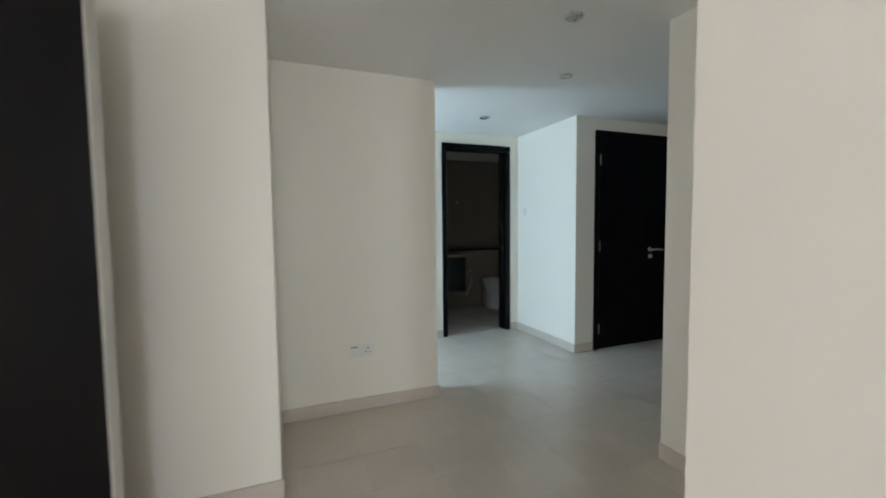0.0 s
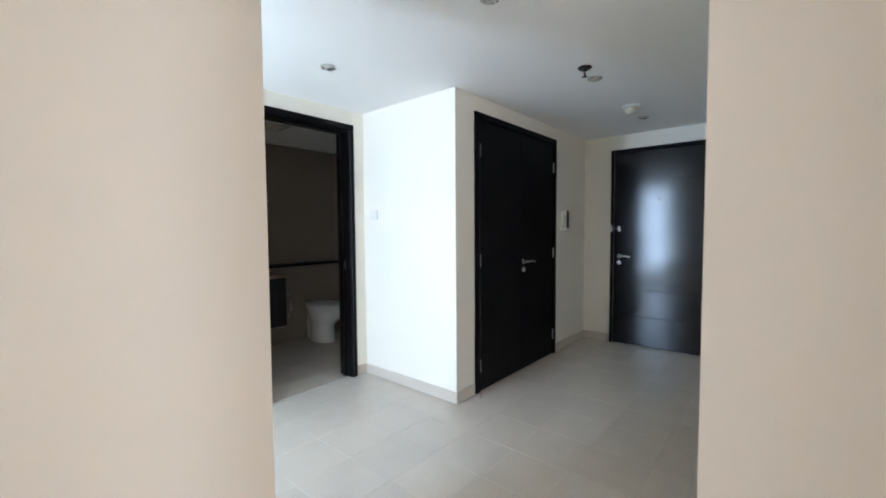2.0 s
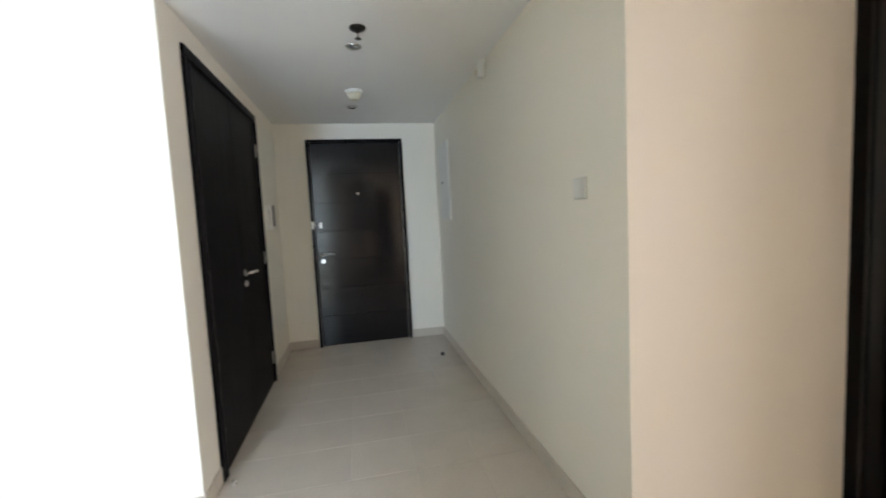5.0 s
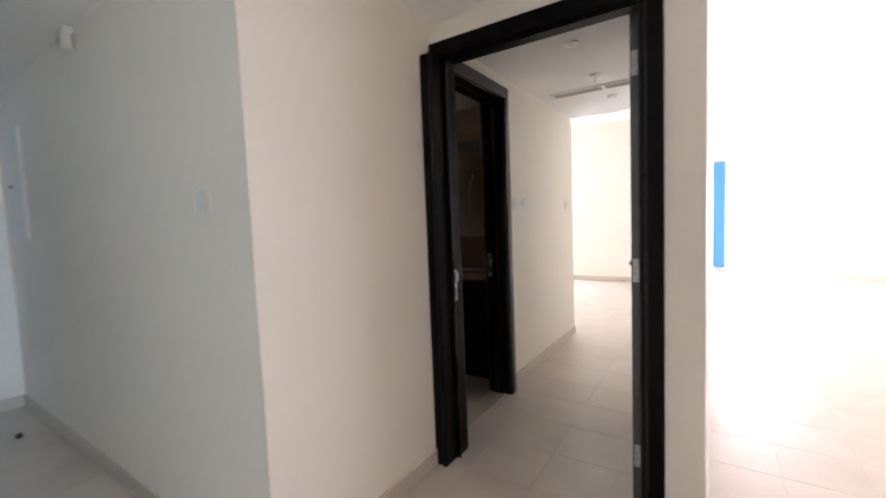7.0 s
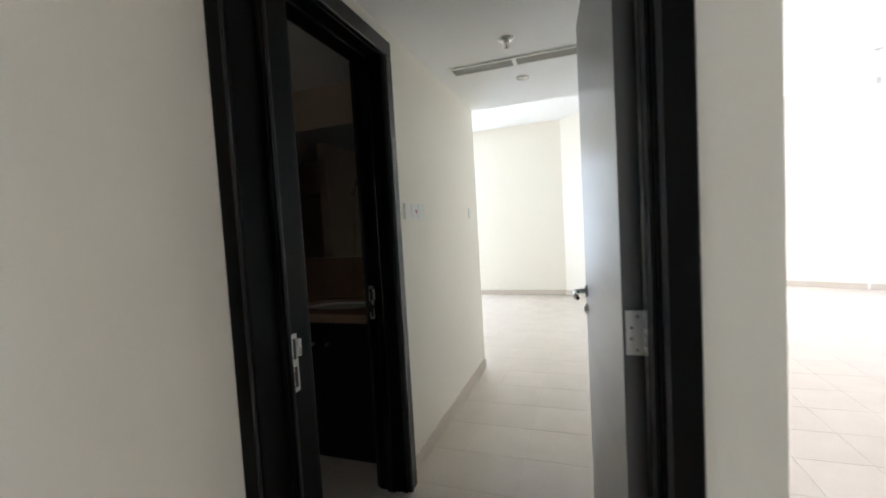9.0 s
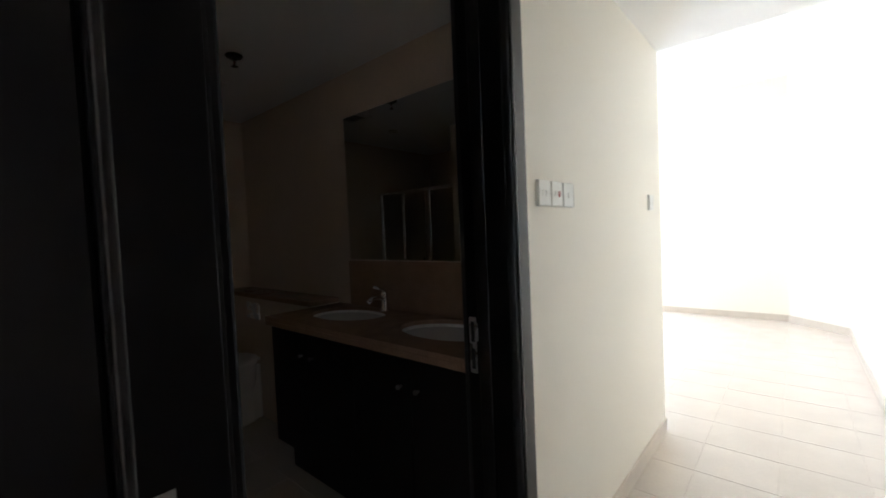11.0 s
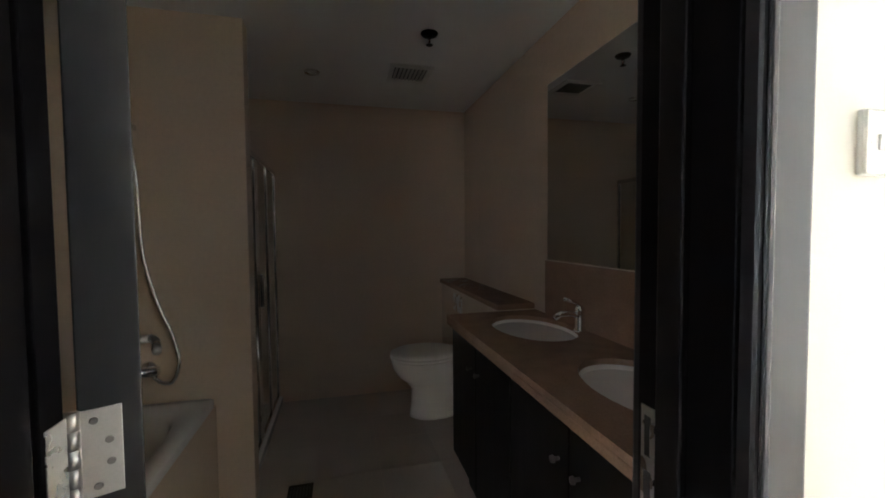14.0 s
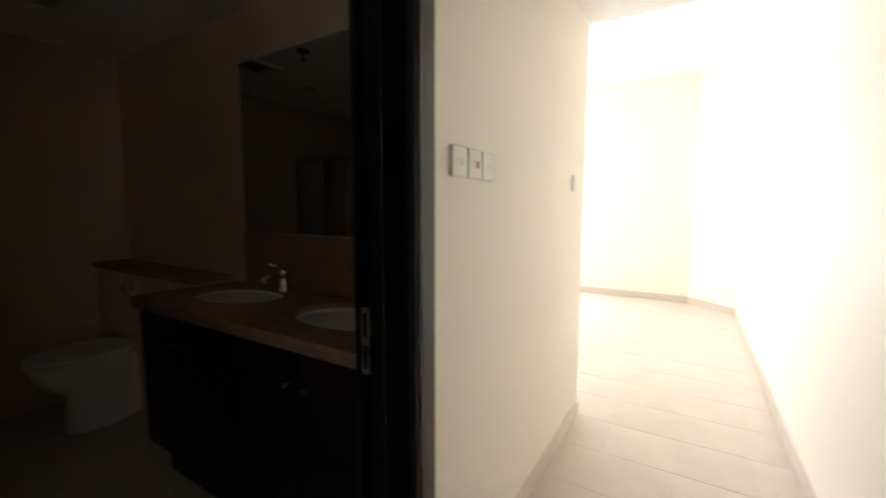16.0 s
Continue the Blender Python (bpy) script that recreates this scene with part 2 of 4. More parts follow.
structure("wall_pilaster", corner_prism([(0.95, -6.35), (1.45, -6.35), (0.95, -5.86)], 0, TOP), PAINT, "cream painted slanted wall across the bedroom corner", "wall")
structure("baseboard", corner_prism([(0.952, -5.85), (0.962, -5.848), (1.462, -6.339), (1.45, -6.349)], 0.0005, 0.086), SKIRT, "beige tile skirting along the slanted corner", "skirting")
wall("wall_entrance", [(5.18, 1.22, 0, 5.33, 1.62, TOP), (5.18, 2.53, 0, 5.33, 3.02, TOP), (5.18, 1.62, 2.13, 5.33, 2.53, TOP)])
wall("wall_closet", [(2.75, 2.87, 0, 3.02, 3.02, TOP), (4.35, 2.87, 0, 5.18, 3.02, TOP), (3.02, 2.87, DOOR_TOP, 4.35, 3.02, TOP)])
wall("wall_pier", [(2.75, 3.02, 0, 2.9, 3.92, TOP)])
# Unseen walls added behind the closet doors to keep light out of the gaps.
wall("wall_closet_light_stop", [(2.9, 3.6, 0, 5.33, 3.7, TOP), (5.18, 3.02, 0, 5.33, 3.6, TOP)])
wall("wall_washroom", [(-1.45, 3.92, 0, 1.80, 4.07, TOP), (2.60, 3.92, 0, 2.9, 4.07, TOP), (1.80, 3.92, DOOR_TOP, 2.60, 4.07, TOP)])
wall("wall_socket", [(0.04, 2.45, 0, 1.137, 2.65, TOP)])
wall("wall_stub", [(-5.0, 1.676, 0, 0.04, 1.83, TOP), (-0.11, 1.83, 0, 0.04, 2.65, TOP), (-1.45, 2.5, 0, -0.11, 2.65, TOP)])
wall("wall_passage_end", [(-1.45, 2.65, 0, -1.3, 3.32, TOP), (-1.45, 3.90, 0, -1.3, 3.92, TOP), (-1.45, 3.32, 2.25, -1.3, 3.90, TOP), (-1.45, 3.32, 0, -1.3, 3.90, 0.15)])
wall("wall_living_west", [(-5.15, -7.5, 0, -5.0, -5.95, TOP), (-5.15, -2.05, 0, -5.0, 1.83, TOP), (-5.15, -5.95, 2.55, -5.0, -2.05, TOP), (-5.15, -5.95, 0, -5.0, -2.05, 0.12)])
# Unseen walls added beyond the entrance door so no light leaks past it.
wall("wall_entrance_light_stop", [(6.4, 1.0, 0, 6.5, 3.2, TOP), (5.33, 1.0, 0, 6.4, 1.1, TOP), (5.33, 3.1, 0, 6.4, 3.2, TOP)], "plain unseen walls added beyond the entrance door against stray light")


def slanted(p0, p1, pieces):
    """Pieces (from, to, low, high) of a wall 0.15 m thick along the line p0 to p1, behind it as seen from the north."""
    a, b = Vector((*p0, 0)), Vector((*p1, 0))
    d = (b - a).normalized()
    m = Matrix.Translation(a) @ Matrix(((d.x, -d.y, 0, 0), (d.y, d.x, 0, 0), (0, 0, 1, 0), (0, 0, 0, 1)))
    bm = bmesh.new()
    for s0, s1, z0, z1 in pieces:
        add_box(bm, s0, 0, z0, s1, 0.15, z1)
    bm.transform(m)
    return bm, m


# the living room's south wall runs at a slant, with the balcony window in it
SLANT_A, SLANT_B = (0.775, -8.64), (-2.9, -6.80)
bm, SLANT = slanted(SLANT_A, SLANT_B, [(-0.3, -0.12, 0, TOP), (1.36, 4.11, 0, TOP), (-0.12, 1.36, 2.36, TOP)])
structure("wall_living_south", bm, PAINT, "cream painted plaster wall running at a slant", "wall")
bm, _ = slanted((-2.9, -6.80), (-5.2, -6.10), [(0.0, 2.5, 0, TOP)])
structure("wall_living_south_west", bm, PAINT, "cream painted plaster wall", "wall")

structure("ceiling_hall", boxes_bm([(-5.0, 0.165, LOW, 1.966, 1.22, TOP), (-1.45, 1.22, LOW, 5.33, 3.92, TOP), (-5.0, 1.22, LOW, -1.45, 1.83, TOP)]), CEILING, "white painted plasterboard ceiling", "ceiling")
structure("ceiling_living", boxes_bm([(-5.2, -9.2, HIGH, 0.775, 0.165, TOP)]), CEILING, "white painted ceiling", "ceiling")
structure("ceiling_bedroom_passage", boxes_bm([(0.95, -2.52, LOW, 2.015, 0.06, TOP)]), CEILING, "white dropped plasterboard ceiling", "ceiling")
structure("ceiling_bedroom", boxes_bm([(0.95, -6.5, BED_HIGH, 5.35, -2.52, TOP + 0.1)]), CEILING, "white painted ceiling", "ceiling")
structure("ceiling_bathroom", boxes_bm([(2.13, -1.29, 2.28, 4.90, 1.05, 2.34)]), CEILING, "white painted bathroom ceiling", "ceiling")
structure("ceiling_washroom", boxes_bm([(1.3, 4.07, 2.29, 3.7, 5.7, 2.36)]), CEILING, "white painted washroom ceiling", "ceiling")
# Unseen lid on the added closing walls, shutting out stray light.
structure("ceiling_entrance_light_stop", boxes_bm([(5.33, 1.0, LOW, 6.5, 3.2, TOP)]), CEILING, "white unseen lid added over the closing walls beyond the entrance door", "ceiling")

# bathroom shell
wall("wall_bathroom_south", [(2.13, -1.44, 0, 5.0, -1.29, TOP)], "beige tiled bathroom wall", BATH_TILE)
wall("wall_bathroom_east", [(4.90, -1.29, 0, 5.05, 1.05, TOP)], "beige tiled bathroom wall", BATH_TILE)
wall("wall_bathroom_north", [(2.13, 1.035, 0, 4.90, 1.05, 2.28)], "beige tiled bathroom wall", BATH_TILE)
wall("wall_bathroom_west", [(2.13, 0.09, 0, 2.142, 1.035, 2.28)], "beige tiled bathroom wall", BATH_TILE)
wall("wall_shower_pier", [(3.70, 0.142, 0, 3.80, 1.035, 2.28)], "beige tiled partition between bath and shower", BATH_TILE)

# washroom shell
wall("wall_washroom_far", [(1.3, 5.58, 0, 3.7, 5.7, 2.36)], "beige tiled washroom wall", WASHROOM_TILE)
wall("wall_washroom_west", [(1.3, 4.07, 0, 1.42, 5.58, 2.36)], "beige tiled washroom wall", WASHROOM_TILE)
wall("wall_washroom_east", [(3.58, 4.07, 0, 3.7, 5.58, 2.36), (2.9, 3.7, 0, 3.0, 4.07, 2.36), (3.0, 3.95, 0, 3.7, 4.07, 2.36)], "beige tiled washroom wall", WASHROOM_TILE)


# ---- skirting ----
def skirting(runs):
    """Runs (x0, y0, x1, y1, nx, ny) along wall faces; the normal points into the room."""
    for x0, y0, x1, y1, nx, ny in runs:
        t, h = 0.011, 0.086
        bm = box_bm(min(x0, x1) + min(0, nx * t), min(y0, y1) + min(0, ny * t), 0.0005, max(x0, x1) + max(0, nx * t), max(y0, y1) + max(0, ny * t), h, 0.002)
        structure("baseboard", bm, SKIRT, "beige tile skirting along the wall foot", "skirting")


skirting([
    (1.966, 1.22, 5.18, 1.22, 0, 1), (1.966, 0.258, 1.966, 1.22, -1, 0), (5.18, 1.231, 5.18, 1.583, -1, 0), (5.18, 2.565, 5.18, 2.86, -1, 0),
    (4.395, 2.87, 5.168, 2.87, 0, -1), (2.75, 2.87, 2.97, 2.87, 0, -1), (2.75, 2.86, 2.75, 3.92, -1, 0), (2.642, 3.92, 2.738, 3.92, 0, -1),
    (-1.29, 3.92, 1.758, 3.92, 0, -1), (0.052, 2.45, 1.137, 2.45, 0, -1), (1.137, 2.44, 1.137, 2.65, 1, 0), (0.04, 1.676, 0.04, 2.45, 1, 0), (-0.9, 1.676, 0.051, 1.676, 0, -1),
    (0.76, 0.165, 0.895, 0.165, 0, 1), (0.76, -8.4, 0.76, 0.176, -1, 0),
    (2.015, -2.52, 2.015, -0.808, -1, 0), (0.95, -5.85, 0.95, 0.03, 1, 0), (1.46, -6.35, 3.3, -6.35, 0, 1), (2.005, -2.52, 5.19, -2.52, 0, -1),
])
bm, _ = slanted(SLANT_A, SLANT_B, [])
add_box(bm, 1.40, -0.012, 0.0005, 4.10, 0.0, 0.092, 0.002)
bm.transform(SLANT)
structure("baseboard", bm, SKIRT, "beige tile skirting along the slanted wall", "skirting")
bm, m2 = slanted((-2.9, -6.80), (-5.2, -6.10), [])
add_box(bm, 0.02, -0.012, 0.0005, 2.2, 0.0, 0.092, 0.002)
bm.transform(m2)
structure("baseboard", bm, SKIRT, "beige tile skirting along the wall foot", "skirting")


# ---- doors ----
def lever_handle(parent, m, side=1, name="handle", keyhole=True):
    """A satin lever on a round rose at m; local x runs along the lever, local -y stands off the leaf."""
    bm = bmesh.new()
    add_tube(bm, (0, 0, 0), (0, -0.010, 0), 0.026, 0.024)
    add_tube(bm, (0, -0.008, 0), (0, -0.050, 0), 0.010)
    add_path_tube(bm, [(0, -0.046, 0), (0.02 * side, -0.052, 0), (0.06 * side, -0.053, 0.002), (0.10 * side, -0.052, 0.0), (0.128 * side, -0.050, -0.006)], 0.0095, 12)
    bm.transform(m)
    h = part(name, bm, STEEL, parent, "satin steel lever on a round rose", True)
    if keyhole:
        bm = bmesh.new()
        add_tube(bm, (0, 0, -0.075), (0, -0.010, -0.075), 0.025, 0.023)
        add_box(bm, -0.004, -0.016, -0.088, 0.004, -0.008, -0.066, 0.001)
        bm.transform(m)
        part("lock_rose", bm, STEEL, parent, "round steel keyhole rose")
    return h


def knuckle(parent, x, y, z):
    bm = bmesh.new()
    for k in range(5):
        add_tube(bm, (x, y, z + 0.0205 * k), (x, y, z + 0.0205 * k + 0.0195), 0.0065, sides=14)
    part("hinge", bm, HINGE, parent, "steel butt hinge knuckle", True)


def butt_hinge(parent, m, plates=(1, 1)):
    """Open hinge at m: knuckle up local z, plates towards +x and -x, facing local -y."""
    bm = bmesh.new()
    for k in range(5):
        add_tube(bm, (0, -0.004, 0.0205 * k), (0, -0.004, 0.0205 * k + 0.0195), 0.0068, sides=16)
    h = part("hinge", bm, HINGE, parent, "satin steel butt hinge", True)
    h.matrix_local = m
    for s, on in zip((1, -1), plates):
        if not on:
            continue
        p = part("hinge_plate", box_bm(min(0, s * 0.043), -0.0015, 0, max(0, s * 0.043), 0.001, 0.1, 0.0008), HINGE, h)
        for k, (dx, dz) in enumerate(((0.018, 0.087), (0.031, 0.062), (0.032, 0.037), (0.020, 0.012))):
            bm = bmesh.new()
            add_tube(bm, (s * dx, -0.0012, dz), (s * dx, -0.0030, dz), 0.0044, 0.0036, 14)
            part("screw", bm, SCREW, h)
    return h


def strike_plate(parent, m):
    """A lock plate 0.165 m long at m, facing local -y, with two slots and a bent lip to local +x."""
    bm = bmesh.new()
    for x0, z0, x1, z1 in ((-0.012, 0, -0.007, 0.165), (0.007, 0, 0.012, 0.165), (-0.007, 0, 0.007, 0.012), (-0.007, 0.072, 0.007, 0.092), (-0.007, 0.152, 0.007, 0.165)):
        add_box(bm, x0, -0.002, z0, x1, 0.0015, z1)
    add_box(bm, 0.011, -0.009, 0.098, 0.024, 0.001, 0.148, 0.003)
    p = part("strike_plate", bm, STEEL, parent, "steel lock strike plate with two slots")
    p.matrix_local = m
    bm = boxes_bm([(-0.007, -0.0008, 0.012, 0.007, 0.001, 0.072), (-0.007, -0.0008, 0.092, 0.007, 0.001, 0.152)])
    s = part("slot", bm, BLACK, p)
    return p


def door_frame(m, name, label, w, h, depth, cw=0.062, proud=0.018, left=None, back=True, lining=0.034, stop=(0.40, 0.68), right=None, proud_left=None, reach=-0.0005, face=None):
    """A lined opening: clear width w and height h; local x along the wall, local y into it."""
    d = thing(name, m, label, "door", kind="structure")
    cl = cw if left is None else left
    cr = cw if right is None else right
    for x0, x1, nm in ((-lining, 0, "jamb"), (w, w + lining, "jamb")):
        part(nm, box_bm(x0, 0.0, 0, x1, depth, h + lining, 0.002), WOOD, d)
    part("head", box_bm(0, 0.0, h, w, depth, h + lining, 0.002), WOOD, d)
    # stop beads
    for x0, x1 in ((0, 0.014), (w - 0.014, w)):
        part("stop_bead", box_bm(x0, depth * stop[0], 0, x1, depth * stop[1], h, 0.003), BEAD, d)
    part("stop_bead", box_bm(0.014, depth * stop[0], h - 0.014, w - 0.014, depth * stop[1], h, 0.003), WOOD, d)
    sides = [(-proud, reach)] + ([(depth + 0.0005, depth + proud)] if back else [])
    for k, (y0, y1) in enumerate(sides):
        for x0, x1 in ((-cl if k == 0 else -min(cl, 0.04), -0.006), (w + 0.006, w + cr)):
            ya = -proud_left if proud_left and x1 < 0 and k == 0 else y0
            part("casing", box_bm(x0, ya, 0, x1, y1, h + 0.0055, 0.006), face or WOOD, d)
            bead = (x1 - 0.016, x1 - 0.004) if x1 < 0 else (x0 + 0.004, x0 + 0.016)
            if k == 0:
                part("casing_bead", box_bm(bead[0], ya - 0.005, 0, bead[1], ya + 0.002, h + 0.006, 0.003), BEAD, d)
        part("casing", box_bm(-cl if k == 0 else -min(cl, 0.04), y0, h + 0.006, w + cr, y1, h + cw, 0.006), face or WOOD, d)
    return d


# entrance door, closed
door = door_frame(pose(5.18, 2.53, 0, 0, 0, -90), "door_1", "dark-stained flat entrance door with steel inlay grooves, closed", 0.915, 2.125, 0.15, cw=0.032, proud=0.034)
warp = random.Random(7)
leaf_z = [0.006, 0.33, 0.625, 0.92, 1.215, 1.51, 1.805, 2.12]
leaf = part("door_leaf", box_bm(0.004, -0.008, 0.006, 0.911, 0.034, 2.12, 0.002), WOOD_FLAT, door)
for z0, z1 in zip(leaf_z, leaf_z[1:]):
    bm = box_bm(-0.4535, -0.0045, z0 + 0.003, 0.4535, 0.002, z1 - 0.003, 0.0018)
    bm.transform(pose(0.4575, -0.010, 0, 0, 0, warp.uniform(-0.22, 0.10)))
    part("panel", bm, WOOD_FLAT, leaf)
lever_handle(leaf, pose(0.062, -0.0145, 0.985), 1)
bm = bmesh.new()
add_tube(bm, (0.46, -0.0145, 1.595), (0.46, -0.022, 1.595), 0.013, 0.011)
part("peephole", bm, STEEL, leaf, "small steel peephole", True)
bm = bmesh.new()
add_box(bm, 0.045, -0.024, 1.255, 0.075, -0.0145, 1.315, 0.004)
add_path_tube(bm, [(0.06, -0.028, 1.30), (0.03, -0.036, 1.29), (0.0, -0.042, 1.285), (-0.018, -0.040, 1.285)], 0.005)
part("door_guard", bm, STEEL, leaf, "steel swing-bar door guard")
part("guard_stud", box_bm(-0.028, -0.044, 1.25, -0.006, -0.034, 1.33, 0.003), STEEL, door)
for z in (0.17, 1.03, 1.86):
    knuckle(leaf, 0.913, -0.019, z)

# closet, closed pair of leaves
door = door_frame(pose(3.037, 2.87, 0), "door_2", "dark-stained double closet door with steel hinges, closed", 1.29, 2.138, 0.15, back=False)
for k, (x0, x1) in enumerate(((0.003, 0.644), (0.646, 1.287))):
    leaf = part("door_leaf", box_bm(x0, -0.006, 0.006, x1, 0.036, 2.134, 0.002), WOOD, door)
    for z in (0.16, 1.0, 1.86):
        knuckle(leaf, 0.001 if k == 0 else 1.289, -0.012, z)
    if k == 1:
        lever_handle(leaf, pose(0.69, -0.006, 1.0), 1)

# washroom door, open inwards
door = door_frame(pose(1.824, 3.92, 0), "door_3", "dark-stained washroom door standing open inwards", 0.752, 2.138, 0.15)
strike_plate(door, pose(0.7515, 0.075, 0.87, 0, 0, -90))
leaf = part("door_leaf", box_bm(0, 0, 0.006, 0.74, 0.042, 2.13, 0.002), WOOD, door)
leaf.matrix_local = pose(0.012, 0.155, 0, 0, 0, 97)
lever_handle(leaf, pose(0.68, 0, 1.0), -1)
part("threshold", box_bm(0.0, 0.012, -0.001, 0.752, 0.030, 0.004, 0.001), MARBLE, door, "thin pale marble threshold strip")

# bedroom door, open into the bedroom passage
door = door_frame(pose(1.893, 0.165, 0, 0, 0, 180), "door_4", "dark-stained bedroom door standing open against the passage", 0.918, 2.118, 0.105, cw=0.085, left=0.075, right=0.078, proud=0.02, proud_left=0.105, stop=(0.02, 0.14))
strike_plate(door, pose(0.0005, 0.036, 0.865, 0, 0, 90))
leaf = part("door_leaf", box_bm(0, 0, 0.006, 0.888, 0.045, 2.112, 0.002), WOOD_GLOSS, door, "dark-stained flush door leaf with a glossy face")
leaf.matrix_local = pose(1.893, 0.165, 0, 0, 0, 180).inverted() @ pose(0.985, 0.080, 0, 0, 0, -85.0)
lever_handle(leaf, pose(0.832, 0.045, 1.005, 0, 0, 180), 1)
lever_handle(leaf, pose(0.832, 0.0, 1.005), -1, keyhole=False)
for z in (0.18, 1.0, 1.86):
    butt_hinge(leaf, pose(-0.0005, -0.004, z, 0, 0, -90), (0, 1))
part("latch_plate", box_bm(0.8885, 0.009, 0.96, 0.890, 0.036, 1.12, 0.0005), STEEL, leaf)

# bathroom door, open inwards
door = door_frame(pose(1.98, 0.02, 0, 0, 0, -90), "door_5", "dark-stained bathroom door standing open inwards on steel hinges", 0.722, 2.128, 0.15, cw=0.083, left=0.038, proud=0.021, reach=0.034, face=WOOD_SATIN)
strike_plate(door, pose(0.7215, 0.128, 0.875, 0, 0, -90))
part("rebate", box_bm(0.0005, 0.112, 0, 0.012, 0.1495, 2.127, 0.002), WOOD, door)
leaf = part("door_leaf", box_bm(0, 0, 0.006, 0.73, 0.058, 2.13, 0.002), WOOD_SATIN, door)
leaf.matrix_local = pose(1.98, 0.02, 0, 0, 0, -90).inverted() @ pose(2.168, -0.048, 0, 0, 0, 25)
for z in (0.18, 1.0, 1.86):
    h = butt_hinge(leaf, pose(0.0, 0.062, z, 0, 0, -90), (1, 0))
    part("hinge_plate", box_bm(0.0122, 0.118, z, 0.0137, 0.150, z + 0.1, 0.0005), STEEL, door)
lever_handle(leaf, pose(0.67, 0, 1.03), -1)
part("threshold", box_bm(0.0, 0.020, -0.001, 0.722, 0.038, 0.004, 0.001), MARBLE, door, "thin pale marble threshold strip")

# a dark door leaf standing open at the stub wall
stub = door_frame(pose(-2.2, 1.676, 0), "door_6", "dark-stained door leaf with a pale edge, standing open", 0.88, 2.138, 0.15, back=False)
part("infill", box_bm(0, 0.06, 0, 0.88, 0.1, 2.138), WOOD, stub)
leaf = part("door_leaf", box_bm(0, 0, 0.006, 0.86, 0.042, 2.13, 0.002), WOOD, stub)
leaf.matrix_local = pose(-2.2, 1.676, 0).inverted() @ pose(-1.255, 1.60, 0, 0, 0, -24)
part("lipping", box_bm(0.8605, 0.0, 0.006, 0.866, 0.042, 2.13, 0.001), LIPPING, leaf, "pale unpainted door edge")


# ---- windows ----
def window(name, m, label, w, z0, z1, depth, bars, pane_glass=()):
    """A metal window in an opening w wide; local y runs outwards. bars: mullion places along x."""
    win = thing(name, m, label, "window", kind="structure")
    f, y0, y1 = 0.05, depth * 0.35, depth * 0.75
    part("window_frame", boxes_bm([(0, y0, z0, f, y1, z1), (w - f, y0, z0, w, y1, z1), (f, y0, z0, w - f, y1, z0 + f), (f, y0, z1 - f, w - f, y1, z1)]), ALU, win)
    edges = [f] + list(bars) + [w - f]
    for b in bars:
        part("mullion", box_bm(b - 0.025, y0, z0 + f, b + 0.025, y1, z1 - f, 0.003), ALU, win)
    for k, (a, b) in enumerate(zip(edges, edges[1:])):
        g = pane_glass[k] if k < len(pane_glass) else GLASS
        p = part("pane", box_bm(a + 0.004, (y0 + y1) / 2 - 0.004, z0 + f, b - 0.004, (y0 + y1) / 2 + 0.004, z1 - f), g, win)
        p.visible_shadow = False
    return win


window("window_1", SLANT @ pose(-0.12, 0, 0), "white-framed balcony sliding window with one blue-tinted pane", 1.48, 0.0, 2.36, 0.15, (0.39,), pane_glass=(BLUE_GLASS, GLASS))
window("window_2", pose(3.3, -6.35, 0) @ pose(1.7, 0, 0, 0, 0, 180), "white-framed bedroom window", 1.7, 0.15, 2.5, 0.15, (0.57, 1.13))
window("window_3", pose(-1.3, 3.32, 0, 0, 0, 90), "narrow white-framed window at the end of the passage", 0.58, 0.15, 2.25, 0.15, ())
window("window_4", pose(-5.0, -5.95, 0, 0, 0, 90), "white-framed wide living room window", 3.9, 0.12, 2.55, 0.15, (1.3, 2.6))


# ---- wall plates and devices ----
def wall_plate(name, m, label, category, w=0.086, rockers=1, thick=0.026, red=False, group=""):
    """A boxed plate at m; local x along the wall, local -y out of it, origin in its middle."""
    t = thing(name, m, label, category, group)
    part("back_box", box_bm(-w / 2, -thick * 0.68, -0.043, w / 2, 0, 0.043, 0.003), PLASTIC, t)
    part("plate", box_bm(-w / 2 + 0.001, -thick, -0.042, w / 2 - 0.001, -thick * 0.68, 0.042, 0.004), PLASTIC, t)
    for k in range(rockers):
        x = (k - (rockers - 1) / 2) * 0.026
        bm = box_bm(-0.007, -0.0025, -0.010, 0.007, 0.001, 0.010, 0.001)
        bm.transform(pose(x, -thick, 0, 4, 0, 0))
        part("rocker", bm, RED if red and k == rockers - 1 else PLASTIC, t)
    for x in (-w / 2 + 0.012, w / 2 - 0.012):
        bm = bmesh.new()
        add_tube(bm, (x, -thick + 0.001, 0), (x, -thick - 0.001, 0), 0.0035, sides=10)
        part("screw_cap", bm, PLASTIC, t)
    return t


wall_plate("light_switch", pose(2.25, 1.22, 1.395, 0, 0, 180), "white light switch on the cream corridor wall", "switch", thick=0.012)
wall_plate("light_switch", pose(2.75, 3.78, 1.425, 0, 0, -90), "white light switch beside the washroom door", "switch", thick=0.012)
for k, (y, n, red) in enumerate(((-0.98, 2, False), (-1.072, 2, True), (-1.164, 1, False))):
    wall_plate("light_switch", pose(2.015, y, 1.405, 0, 0, -90), ("white two-gang surface switch by the bathroom door", "white heater switch with a red button", "white single surface switch beside the heater switch")[k], "switch", rockers=n, red=red, thick=0.011, group="switches by the bathroom door")
wall_plate("light_switch", pose(2.015, -2.27, 1.41, 0, 0, -90), "white light switch near the bedroom corner", "switch", thick=0.012)
